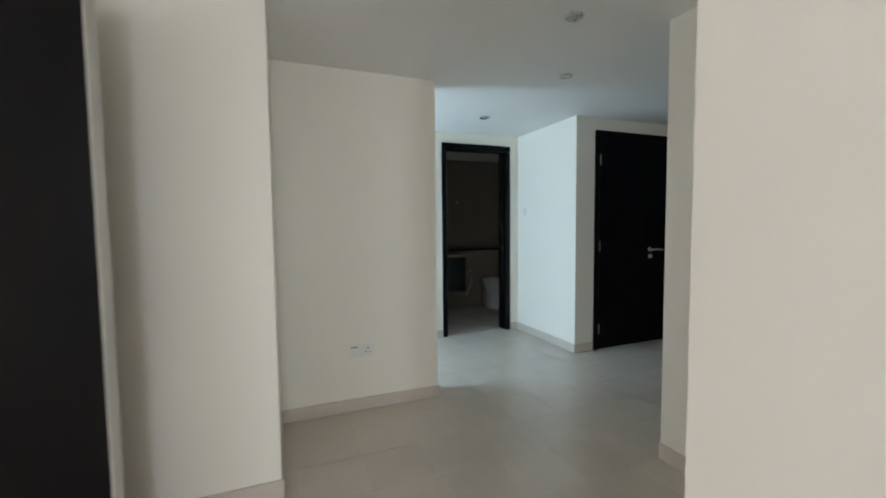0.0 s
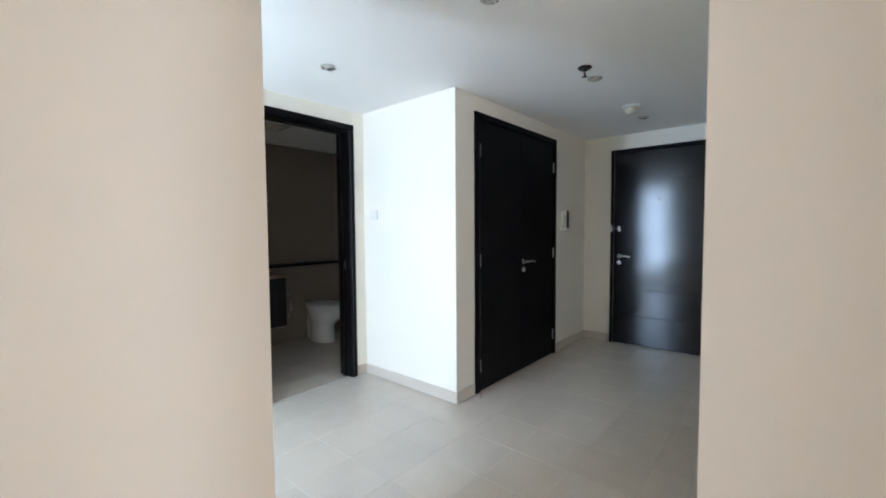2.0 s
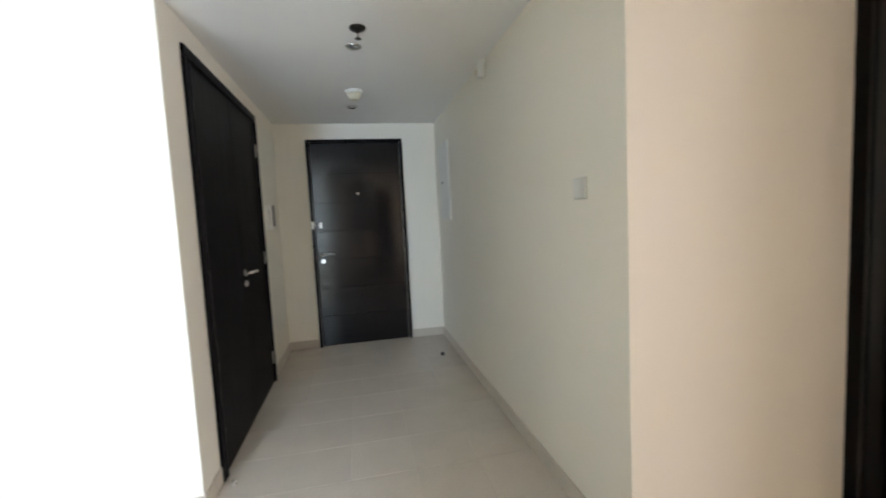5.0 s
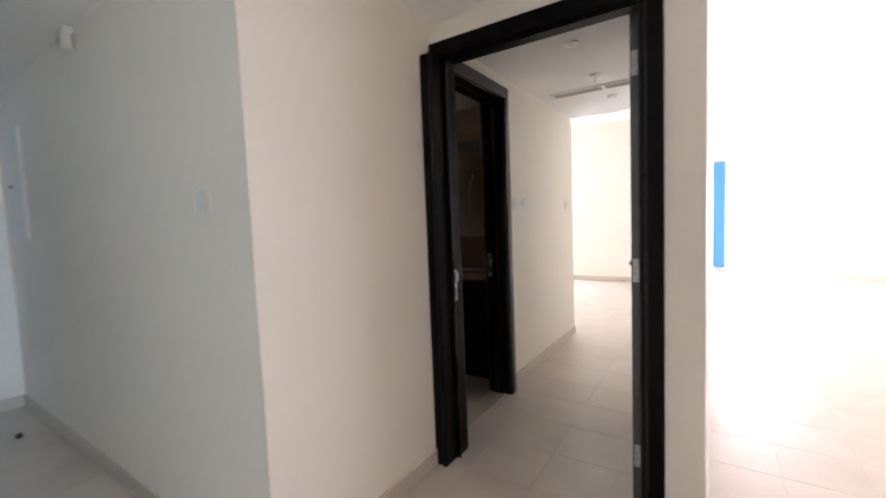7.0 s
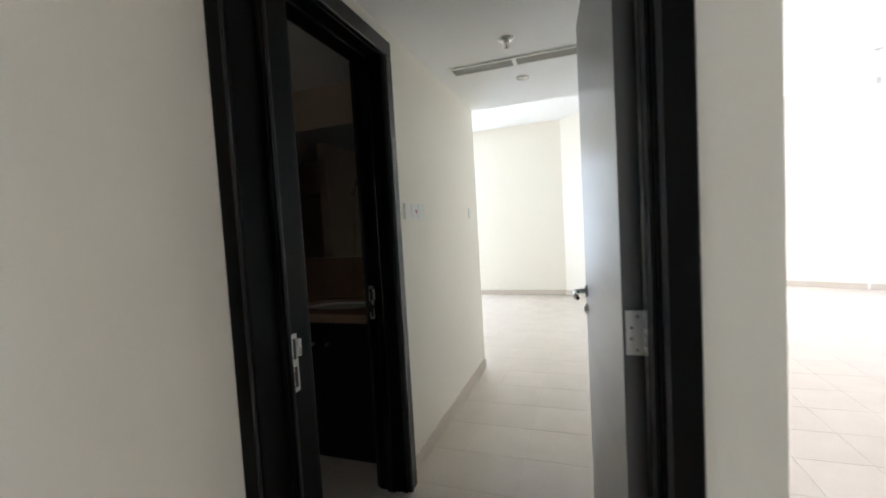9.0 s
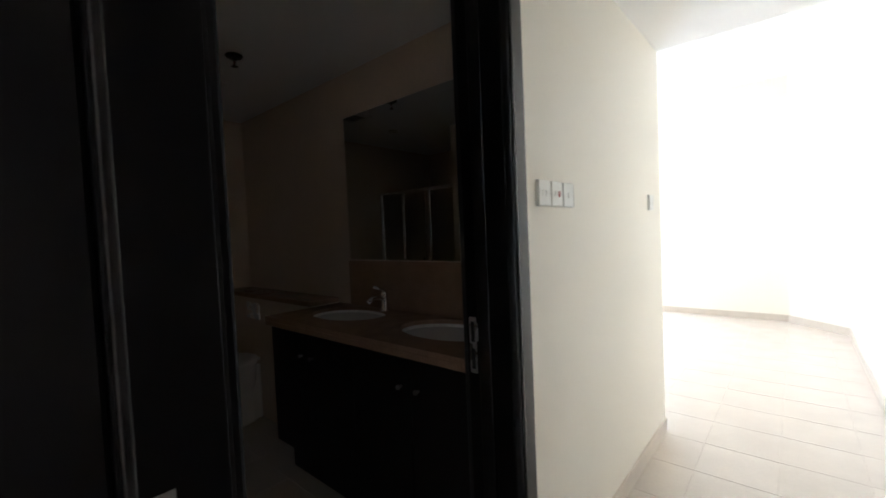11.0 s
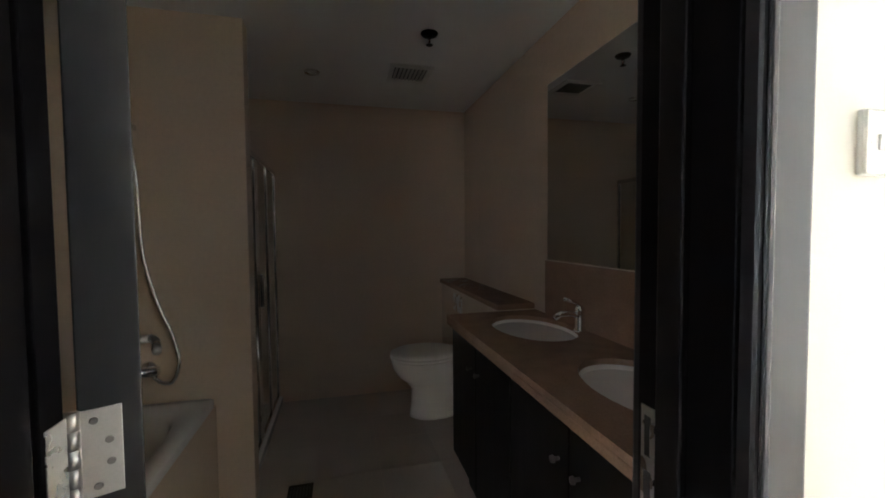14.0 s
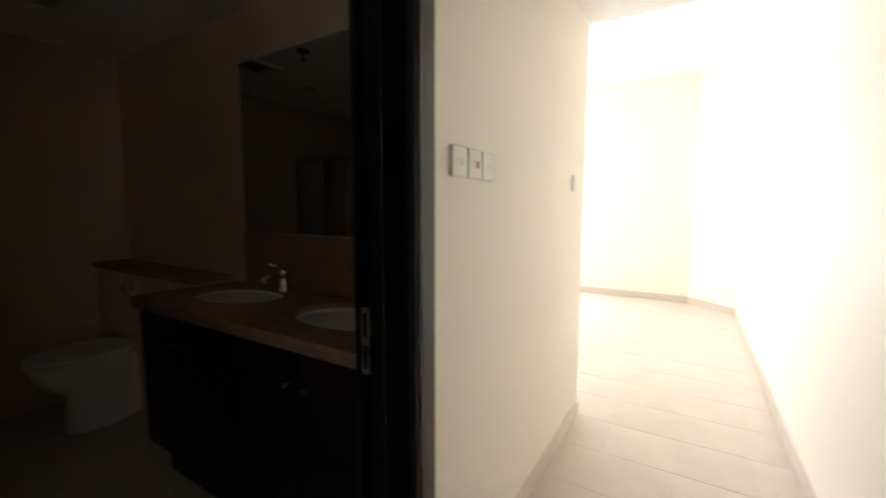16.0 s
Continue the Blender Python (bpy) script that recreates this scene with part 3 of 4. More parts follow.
outlet = wall_plate("blank_plate", pose(0.520, 2.45, 0.425), "white outlet plate with a dark slot low on the wall", "outlet", rockers=0, thick=0.010)
part("slot", box_bm(-0.024, -0.0108, 0.020, 0.020, -0.0096, 0.026), DARK_HOLE, outlet, "dark slot near the top")
wall_plate("light_switch", pose(0.95, -1.55, 1.43, 0, 0, 90), "white light switch on the passage wall behind the door", "switch", thick=0.012)


def socket(m, label):
    t = thing("power_socket", m, label, "socket")
    part("plate", box_bm(-0.043, -0.010, -0.043, 0.043, 0, 0.043, 0.003), PLASTIC, t)
    for x0, z0, x1, z1 in ((-0.004, 0.010, 0.004, 0.022), (-0.018, -0.014, -0.010, -0.008), (0.010, -0.014, 0.018, -0.008)):
        part("pin_hole", box_bm(x0, -0.0112, z0, x1, -0.0095, z1), BLACK, t)
    part("rocker", box_bm(-0.030, -0.0135, 0.016, -0.018, -0.009, 0.034, 0.001), PLASTIC, t)
    return t


socket(pose(0.612, 2.45, 0.421), "white three-pin power socket low on the wall")
socket(SLANT @ pose(3.41, 0, 0.37), "ivory power socket on the slanted wall")
socket(SLANT @ pose(3.52, 0, 0.37), "white power socket on the slanted wall")

# intercom handset
ic = thing("intercom", pose(4.62, 2.87, 1.27), "white wall intercom with a black-trimmed handset", "intercom")
part("base", box_bm(-0.095, -0.030, 0, 0.095, 0, 0.215, 0.008), PLASTIC, ic)
bm = bmesh.new()
add_box(bm, -0.085, -0.062, 0.005, -0.030, -0.028, 0.050, 0.010)
add_box(bm, -0.085, -0.062, 0.165, -0.030, -0.028, 0.222, 0.010)
add_box(bm, -0.078, -0.058, 0.045, -0.037, -0.040, 0.172, 0.006)
part("handset", bm, PLASTIC, ic)
part("handset_grip", box_bm(-0.083, -0.067, 0.030, -0.033, -0.0585, 0.212, 0.004), BLACK, ic, "black handset grip")
for z in (0.06, 0.09, 0.12):
    part("button", box_bm(0.02, -0.034, z, 0.05, -0.029, z + 0.018, 0.002), PLASTIC, ic)

# distribution board door
db = thing("distribution_board", pose(4.76, 1.22, 1.28, 0, 0, 180), "white flush distribution board door beside the entrance", "panel")
part("frame", boxes_bm([(-0.21, -0.008, 0, -0.19, 0, 0.75), (0.19, -0.008, 0, 0.21, 0, 0.75), (-0.19, -0.008, 0, 0.19, 0, 0.02), (-0.19, -0.008, 0.73, 0.19, 0, 0.75)]), PLASTIC, db)
part("door", box_bm(-0.188, -0.011, 0.022, 0.188, -0.001, 0.728, 0.002), PLASTIC, db)
bm = bmesh.new()
add_tube(bm, (-0.07, -0.011, 0.37), (-0.07, -0.019, 0.37), 0.012)
part("lock", bm, BLACK, db, "black round lock")

# sensor high on the corridor wall
sn = thing("wall_sensor", pose(3.38, 1.22, 2.20, 0, 0, 180), "white motion sensor on a swivel bracket under the ceiling", "sensor")
part("bracket", box_bm(-0.02, -0.045, 0.085, 0.02, 0, 0.115, 0.005), PLASTIC, sn)
part("body", box_bm(-0.028, -0.060, 0.0, 0.028, -0.012, 0.092, 0.010), PLASTIC, sn)
part("lens", box_bm(-0.020, -0.0625, 0.015, 0.020, -0.058, 0.05, 0.002), IVORY, sn)


# ---- ceiling fittings ----
def downlight(x, y, z, label="round recessed downlight with a satin ring, switched off"):
    d = thing("downlight", pose(x, y, z), label, "downlight", "recessed downlights")
    bm = bmesh.new()
    add_lathe(bm, [(0.026, -0.002), (0.034, -0.009), (0.044, -0.008), (0.048, 0.0), (0.028, 0.0)][::1], 28)
    part("ring", bm, STEEL, d, smooth=True)
    bm = bmesh.new()
    add_lathe(bm, [(0.0260, -0.0035), (0.022, 0.002), (0.012, 0.0), (0.006, -0.001)], 20)
    part("lamp", bm, PLASTIC, d, "unlit frosted lamp", True)
    return d


for x, y, z in ((1.968, 2.045, LOW), (1.468, 1.354, LOW), (1.944, 3.235, LOW), (3.255, 2.053, LOW), (4.535, 2.076, LOW), (1.448, -0.573, LOW), (1.476, -1.89, LOW), (4.28, -0.126, 2.28)):
    downlight(x, y, z)


def sprinkler(x, y, z, label, mat=BRONZE):
    s = thing("sprinkler", pose(x, y, z), label, "sprinkler", "fire sprinklers")
    bm = bmesh.new()
    add_lathe(bm, [(0.042, 0.0), (0.044, -0.004), (0.037, -0.013), (0.018, -0.018)], 24)
    part("rosette", bm, mat, s, smooth=True)
    bm = bmesh.new()
    add_tube(bm, (0, 0, -0.010), (0, 0, -0.026), 0.012)
    for k in (-1, 1):
        add_path_tube(bm, [(0.009 * k, 0, -0.028), (0.014 * k, 0, -0.040), (0.004 * k, 0, -0.056)], 0.0025, 8)
    part("frame_arms", bm, mat, s)
    bm = bmesh.new()
    add_tube(bm, (0, 0, -0.030), (0, 0, -0.054), 0.003)
    part("bulb", bm, RED, s)
    bm = bmesh.new()
    add_lathe(bm, [(0.006, -0.055), (0.017, -0.058), (0.017, -0.060), (0.004, -0.061)], 18)
    part("deflector", bm, mat, s)
    return s


sprinkler(3.018, 2.031, LOW, "dark pendent fire sprinkler in the hall ceiling")
sprinkler(1.472, -1.243, LOW, "dull metal pendent fire sprinkler in the passage ceiling", STEEL)
sprinkler(3.642, -0.725, 2.28, "dark pendent fire sprinkler in the bathroom ceiling")

sd = thing("smoke_detector", pose(4.088, 2.057, LOW), "aged ivory smoke detector with a stepped body", "smoke detector")
bm = bmesh.new()
add_lathe(bm, [(0.066, 0.0), (0.066, -0.016), (0.058, -0.020)], 32)
part("base", bm, PLASTIC, sd, smooth=True)
bm = bmesh.new()
add_lathe(bm, [(0.052, -0.018), (0.056, -0.034), (0.046, -0.044), (0.040, -0.060), (0.024, -0.068), (0.008, -0.069)], 32)
part("body", bm, IVORY, sd, smooth=True)

# linear supply grille in the passage ceiling
gr = thing("ceiling_grille", pose(1.48, -1.565, LOW), "white linear air grille in two lengths", "air grille")
part("frame", boxes_bm([(-0.42, -0.066, -0.012, 0.42, -0.050, 0), (-0.42, 0.050, -0.012, 0.42, 0.066, 0), (-0.42, -0.050, -0.012, -0.40, 0.050, 0), (0.40, -0.050, -0.012, 0.42, 0.050, 0), (-0.012, -0.050, -0.012, 0.012, 0.050, 0)]), PLASTIC, gr)
part("backing", box_bm(-0.40, -0.050, -0.0015, 0.40, 0.050, 0.0), DARK_HOLE, gr)
for x0, x1 in ((-0.398, -0.014), (0.014, 0.398)):
    for k in range(6):
        y = -0.042 + k * 0.0168
        bm = box_bm(x0, -0.006, -0.001, x1, 0.006, 0.001)
        bm.transform(pose(0, y, -0.006, 32, 0, 0))
        part("slat", bm, GRILLE, gr)

# bathroom extract grille
gr = thing("extract_grille", pose(4.17, -0.71, 2.28), "square white extract grille in the bathroom ceiling", "air grille")
part("frame", boxes_bm([(-0.13, -0.13, -0.012, 0.13, -0.10, 0), (-0.13, 0.10, -0.012, 0.13, 0.13, 0), (-0.13, -0.10, -0.012, -0.10, 0.10, 0), (0.10, -0.10, -0.012, 0.13, 0.10, 0)]), PLASTIC, gr)
part("backing", box_bm(-0.10, -0.10, -0.0015, 0.10, 0.10, 0.0), DARK_HOLE, gr)
for k in range(8):
    bm = box_bm(-0.10, -0.008, -0.001, 0.10, 0.008, 0.001)
    bm.transform(pose(0, -0.084 + 0.024 * k, -0.006, 35, 0, 0))
    part("slat", bm, GRILLE, gr)
gr = thing("extract_grille", pose(2.35, 4.75, 2.29), "dark slotted extract grille in the washroom ceiling", "air grille")
part("frame", boxes_bm([(-0.13, -0.13, -0.012, 0.13, -0.10, 0), (-0.13, 0.10, -0.012, 0.13, 0.13, 0), (-0.13, -0.10, -0.012, -0.10, 0.10, 0), (0.10, -0.10, -0.012, 0.13, 0.10, 0)]), GRILLE, gr)
part("backing", box_bm(-0.10, -0.10, -0.0015, 0.10, 0.10, 0.0), DARK_HOLE, gr)
for k in range(8):
    bm = box_bm(-0.10, -0.008, -0.001, 0.10, 0.008, 0.001)
    bm.transform(pose(0, -0.084 + 0.024 * k, -0.006, 35, 0, 0))
    part("slat", bm, GRILLE, gr)

# bare lamp cable in the living room
lp = thing("lamp_cable", pose(-2.25, -5.34, HIGH), "bare ceiling rose with a hanging lampholder, no shade", "pendant")
bm = bmesh.new()
add_lathe(bm, [(0.045, 0.0), (0.045, -0.010), (0.030, -0.022), (0.008, -0.028)], 24)
part("rose", bm, GRILLE, lp, smooth=True)
bm = bmesh.new()
add_path_tube(bm, [(0, 0, -0.025), (0.004, 0, -0.18), (0.0, 0.003, -0.34)], 0.004, 8)
part("cable", bm, GRILLE, lp)
bm = bmesh.new()
add_lathe(bm, [(0.012, -0.33), (0.024, -0.345), (0.024, -0.40), (0.018, -0.41)], 16)
part("lampholder", bm, GRILLE, lp, "grey lampholder", True)

# door stops on the floor
st = thing("door_stop", pose(4.49, 1.385, 0), "small dark rubber door stop on the tiles", "door stop")
bm = bmesh.new()
add_lathe(bm, [(0.017, 0.0), (0.018, 0.012), (0.014, 0.026), (0.006, 0.028)], 18)
part("rubber", bm, BLACK, st, smooth=True)
st = thing("door_stop", pose(2.945, 2.80, 0), "small pale metal floor stop beside the closet frame", "door stop")
bm = bmesh.new()
add_lathe(bm, [(0.012, 0.0), (0.012, 0.012), (0.009, 0.022), (0.004, 0.024)], 16)
part("stud", bm, STEEL, st, smooth=True)


# ---- bathroom ----
def add_loft(bm, rings, sides=32, close=True):
    """Skins ovals (cx, cy, rx, ry, z), low to high or along the order given."""
    made = []
    for cx, cy, rx, ry, z in rings:
        made.append([bm.verts.new((cx + rx * math.cos(2 * math.pi * i / sides), cy + ry * math.sin(2 * math.pi * i / sides), z)) for i in range(sides)])
    for lo, hi in zip(made, made[1:]):
        for i in range(sides):
            j = (i + 1) % sides
            bm.faces.new((lo[i], lo[j], hi[j], hi[i]))
    if close:
        bm.faces.new(list(reversed(made[0])))
        bm.faces.new(made[-1])
    return made


def slab_with_ovals(x0, x1, y0, y1, z0, z1, ovals, n=40):
    """A worktop cut into strips, one oval hole (cx, cy, rx, ry) in each."""
    bm = bmesh.new()
    cuts = [x0] + [(a[0] + b[0]) / 2 for a, b in zip(ovals, ovals[1:])] + [x1]
    for (cx, cy, rx, ry), a, b in zip(ovals, cuts, cuts[1:]):
        loops = []
        for z in (z0, z1):
            inner, outer = [], []
            for i in range(n):
                t = 2 * math.pi * i / n
                c, s = math.cos(t), math.sin(t)
                inner.append(bm.verts.new((cx + rx * c, cy + ry * s, z)))
                kx = (b - cx) / c if c > 1e-6 else ((a - cx) / c if c < -1e-6 else 1e9)
                ky = (y1 - cy) / s if s > 1e-6 else ((y0 - cy) / s if s < -1e-6 else 1e9)
                k = min(kx, ky)
                outer.append(bm.verts.new((cx + k * c, cy + k * s, z)))
            corners = [((b, y1), 0), ((a, y1), 0), ((a, y0), 0), ((b, y0), 0)]
            for (px, py), _ in corners:
                best = min(outer, key=lambda v: (v.co.x - px) ** 2 + (v.co.y - py) ** 2)
                best.co.x, best.co.y = px, py
            loops.append((inner, outer))
        for i in range(n):
            j = (i + 1) % n
            (i0, o0), (i1, o1) = loops
            bm.faces.new((o1[i], o1[j], i1[j], i1[i]))
            bm.faces.new((i0[i], i0[j], o0[j], o0[i]))
            bm.faces.new((i1[i], i1[j], i0[j], i0[i]))
            bm.faces.new((o0[i], o0[j], o1[j], o1[i]))
    return bm


VAN_X0, VAN_X1, VAN_FRONT, VAN_Z = 2.145, 3.62, -0.795, 0.872
BASINS = [(2.525, -1.09, 0.258, 0.170), (3.255, -1.093, 0.250, 0.170)]
top = thing("vanity_worktop", pose(0, 0, 0), "brown polished stone worktop with two oval cut-outs", "worktop")
part("slab", slab_with_ovals(VAN_X0, VAN_X1, -1.289, VAN_FRONT, VAN_Z - 0.02, VAN_Z, BASINS), STONE, top)
part("front_edge", box_bm(VAN_X0, VAN_FRONT - 0.024, VAN_Z - 0.048, VAN_X1, VAN_FRONT - 0.0005, VAN_Z - 0.0205, 0.003), STONE, top)
part("backsplash", box_bm(VAN_X0, -1.289, VAN_Z + 0.0005, 3.48, -1.272, 1.145, 0.002), STONE, top, "brown stone backsplash")
for cx, cy, rx, ry in BASINS:
    b = thing("wash_basin", pose(cx, cy, VAN_Z - 0.02), "white oval undermounted porcelain basin", "basin", "basins in the worktop")
    bm = bmesh.new()
    prof = [(1.08, 0.0), (1.015, 0.0), (0.97, -0.015), (0.88, -0.05), (0.72, -0.095), (0.46, -0.13), (0.16, -0.14)]
    add_loft(bm, [(0, 0, rx * k, ry * k, z - 0.001) for k, z in prof], 40, False)
    add_loft(bm, [(0, 0, rx * (k + 0.05), ry * (k + 0.05), z - 0.014) for k, z in reversed(prof)], 40, True)
    part("bowl", bm, PORCELAIN, b, smooth=True)
    bm = bmesh.new()
    add_lathe(bm, [(0.036, -0.1395), (0.030, -0.135), (0.010, -0.137)], 20)
    part("waste", bm, CHROME, b, "chrome waste", True)
    f = thing("basin_mixer", pose(cx - 0.13, -1.243, VAN_Z), "chrome lever basin mixer tap", "tap", "mixers at the basins")
    bm = bmesh.new()
    add_lathe(bm, [(0.026, 0.0), (0.026, 0.008), (0.020, 0.014), (0.019, 0.085), (0.021, 0.095), (0.012, 0.108)], 22)
    part("body", bm, CHROME, f, smooth=True)
    bm = bmesh.new()
    add_path_tube(bm, [(0, 0.0, 0.06), (0, 0.04, 0.078), (0, 0.09, 0.078), (0, 0.115, 0.062)], 0.012, 12)
    part("spout", bm, CHROME, f, smooth=True)
    bm = bmesh.new()
    add_path_tube(bm, [(0, 0.0, 0.106), (0, 0.02, 0.122), (0, 0.075, 0.140)], 0.007, 10)
    part("lever", bm, CHROME, f, smooth=True)

van = thing("vanity_cabinet", pose(VAN_X0, VAN_FRONT, 0), "black-brown vanity cabinet under the stone worktop", "cabinet")
VW = VAN_X1 - VAN_X0 - 0.02
part("body", box_bm(0.004, -0.51, 0.17, VW, -0.045, 0.819, 0.002), CABINET, van)
part("plinth", box_bm(0.02, -0.50, 0.0005, VW - 0.03, -0.10, 0.1695), CABINET, van)
for k in range(4):
    x0 = 0.006 + k * VW / 4
    d = part("cabinet_door", box_bm(x0, -0.0445, 0.175, x0 + VW / 4 - 0.005, -0.026, 0.812, 0.002), CABINET, van)
    hx = x0 + (VW / 4 - 0.05 if k % 2 == 0 else 0.045)
    bm = bmesh.new()
    add_tube(bm, (hx, -0.026, 0.70), (hx, -0.010, 0.70), 0.005)
    add_tube(bm, (hx, -0.010, 0.70), (hx, -0.002, 0.70), 0.010, 0.009)
    part("knob", bm, SCREW, d, "small round dark metal knob", True)

mr = thing("wall_mirror", pose(0, 0, 0), "frameless wall mirror above the stone backsplash", "mirror")
part("mirror_glass", box_bm(VAN_X0 + 0.01, -1.289, 1.150, 3.475, -1.283, 2.012, 0.001), MIRROR, mr)

# boxed cistern with a stone ledge
cs = thing("cistern_ledge", pose(3.625, -1.289, 0), "tiled cistern boxing with a brown stone ledge", "ledge")
part("boxing", box_bm(0.0, 0.0, 0.0005, 1.274, 0.200, 0.875), BATH_TILE, cs)
part("ledge_top", box_bm(-0.003, 0.0, 0.8755, 1.273, 0.217, 0.906, 0.003), STONE, cs)
part("flush_plate", box_bm(0.695, 0.2005, 0.72, 0.895, 0.208, 0.84, 0.003), STEEL, cs)


def toilet(m, label):
    """A floor-standing pan whose back is at local y = 0 and whose front points to local -y."""
    t = thing("toilet", m, label, "toilet")
    bm = bmesh.new()
    add_loft(bm, [(0, -0.21, 0.122, 0.200, 0.0), (0, -0.21, 0.116, 0.194, 0.02), (0, -0.205, 0.112, 0.188, 0.10), (0, -0.205, 0.112, 0.186, 0.19), (0, -0.225, 0.130, 0.210, 0.235),
                  (0, -0.255, 0.160, 0.240, 0.275), (0, -0.275, 0.178, 0.262, 0.33), (0, -0.28, 0.184, 0.27, 0.385), (0, -0.28, 0.178, 0.264, 0.395)], 36)
    part("pan", bm, PORCELAIN, t, smooth=True)
    bm = box_bm(-0.085, -0.16, 0.0005, 0.085, 0.0, 0.385, 0.02)
    part("back_foot", bm, PORCELAIN, t)
    bm = bmesh.new()
    add_loft(bm, [(0, -0.282, 0.182, 0.268, 0.3955), (0, -0.282, 0.190, 0.276, 0.400), (0, -0.282, 0.190, 0.276, 0.412), (0, -0.282, 0.184, 0.270, 0.416)], 36)
    part("seat", bm, PLASTIC, t, "white plastic seat", True)
    bm = bmesh.new()
    add_loft(bm, [(0, -0.280, 0.184, 0.270, 0.4175), (0, -0.280, 0.191, 0.277, 0.421), (0, -0.280, 0.190, 0.276, 0.434), (0, -0.282, 0.165, 0.245, 0.446), (0, -0.285, 0.08, 0.12, 0.450)], 36)
    part("lid", bm, PLASTIC, t, "closed white lid", True)
    for x in (-0.08, 0.08):
        bm = bmesh.new()
        add_tube(bm, (x - 0.02, -0.028, 0.425), (x + 0.02, -0.028, 0.425), 0.012)
        part("seat_hinge", bm, PLASTIC, t)
    return t


toilet(pose(4.43, -1.088, 0, 0, 0, 180) @ Matrix.Diagonal((1, 0.88, 1.04, 1)), "white porcelain toilet with its lid closed by the tiled boxing")

bd = thing("bidet_spray", pose(3.75, -1.065, 0.62), "white hand bidet spray hanging on a hose by the toilet", "hand spray")
bm = bmesh.new()
add_path_tube(bm, [(0, 0.012, 0.20), (0, 0.03, 0.14), (0, 0.025, 0.05)], 0.012, 12)
part("handset", bm, PLASTIC, bd, smooth=True)
part("holder", box_bm(-0.018, -0.022, 0.11, 0.018, 0.020, 0.14, 0.004), CHROME, bd)
bm = bmesh.new()
add_path_tube(bm, [(0, 0.025, 0.05), (0.03, 0.03, -0.20), (0.10, 0.03, -0.33), (0.16, 0.02, -0.22), (0.17, -0.02, -0.14)], 0.006, 8)
part("hose", bm, STEEL, bd, smooth=True)

# bath tub
tub = thing("bathtub", pose(2.16, 0.30, 0), "white bathtub with a tiled front against the partition", "bathtub")
TW, TD, TH = 1.538, 0.733, 0.53
part("front_panel", box_bm(0, 0.0, 0.0005, TW, 0.035, TH - 0.035), BATH_TILE, tub)
bm = bmesh.new()
n = 48
rings = []


def squircle(cx, cy, rx, ry, z, p=4.0):
    out = []
    for i in range(n):
        t = 2 * math.pi * i / n
        c, s = math.cos(t), math.sin(t)
        out.append(bm.verts.new((cx + rx * math.copysign(abs(c) ** (2 / p), c), cy + ry * math.copysign(abs(s) ** (2 / p), s), z)))
    return out


cx, cy = TW / 2, TD / 2
rings = [squircle(cx, cy, TW / 2, TD / 2, TH - 0.034, 40), squircle(cx, cy, TW / 2, TD / 2, TH - 0.006, 40), squircle(cx, cy, TW / 2 - 0.006, TD / 2 - 0.006, TH, 40),
         squircle(cx, cy, TW / 2 - 0.075, TD / 2 - 0.07, TH, 5), squircle(cx, cy, TW / 2 - 0.10, TD / 2 - 0.09, TH - 0.03, 5),
         squircle(cx, cy, TW / 2 - 0.17, TD / 2 - 0.13, 0.22, 4), squircle(cx, cy, TW / 2 - 0.25, TD / 2 - 0.20, 0.15, 4)]
for lo, hi in zip(rings, rings[1:]):
    for i in range(n):
        j = (i + 1) % n
        bm.faces.new((lo[i], lo[j], hi[j], hi[i]))
bm.faces.new(rings[-1])
part("tub_shell", bm, PORCELAIN, tub, "glossy white tub shell", True)

mx = thing("bath_mixer", pose(3.70, 0.64, 0.69), "chrome wall bath mixer with a hand shower hose", "tap")
bm = bmesh.new()
for y in (-0.075, 0.075):
    add_tube(bm, (0, y, 0), (-0.012, y, 0), 0.032)
    add_tube(bm, (-0.010, y, 0), (-0.055, y, 0), 0.016)
add_tube(bm, (-0.055, -0.13, 0), (-0.055, 0.13, 0), 0.022)
part("body", bm, CHROME, mx, smooth=True)
bm = bmesh.new()
add_path_tube(bm, [(-0.06, 0, 0), (-0.12, 0, -0.012), (-0.18, 0, -0.03)], 0.016, 14)
part("spout", bm, CHROME, mx, smooth=True)
bm = bmesh.new()
add_lathe(bm, [(0.020, 0.0), (0.024, 0.02), (0.018, 0.04), (0.008, 0.044)], 18, pose(-0.055, -0.02, 0.015))
part("knob", bm, CHROME, mx, smooth=True)
bm = bmesh.new()
add_path_tube(bm, smooth_line([(-0.055, -0.11, -0.02), (-0.055, -0.145, -0.052), (-0.052, -0.186, -0.048), (-0.05, -0.212, 0.038), (-0.05, -0.185, 0.167), (-0.05, -0.137, 0.295), (-0.045, -0.083, 0.52), (-0.042, -0.071, 0.79), (-0.042, -0.050, 1.05)]), 0.0085, 12)
part("hose", bm, CHROME, mx, "flexible steel shower hose", True)
bm = bmesh.new()
add_path_tube(bm, [(-0.042, -0.050, 1.04), (-0.05, -0.040, 1.11), (-0.066, -0.030, 1.19)], 0.012, 14)
add_tube(bm, (-0.062, -0.026, 1.20), (-0.094, -0.010, 1.215), 0.030, 0.038)
part("hand_shower", bm, CHROME, mx, smooth=True)
part("holder", box_bm(-0.045, -0.062, 1.055, 0.0, -0.032, 1.08, 0.006), CHROME, mx)

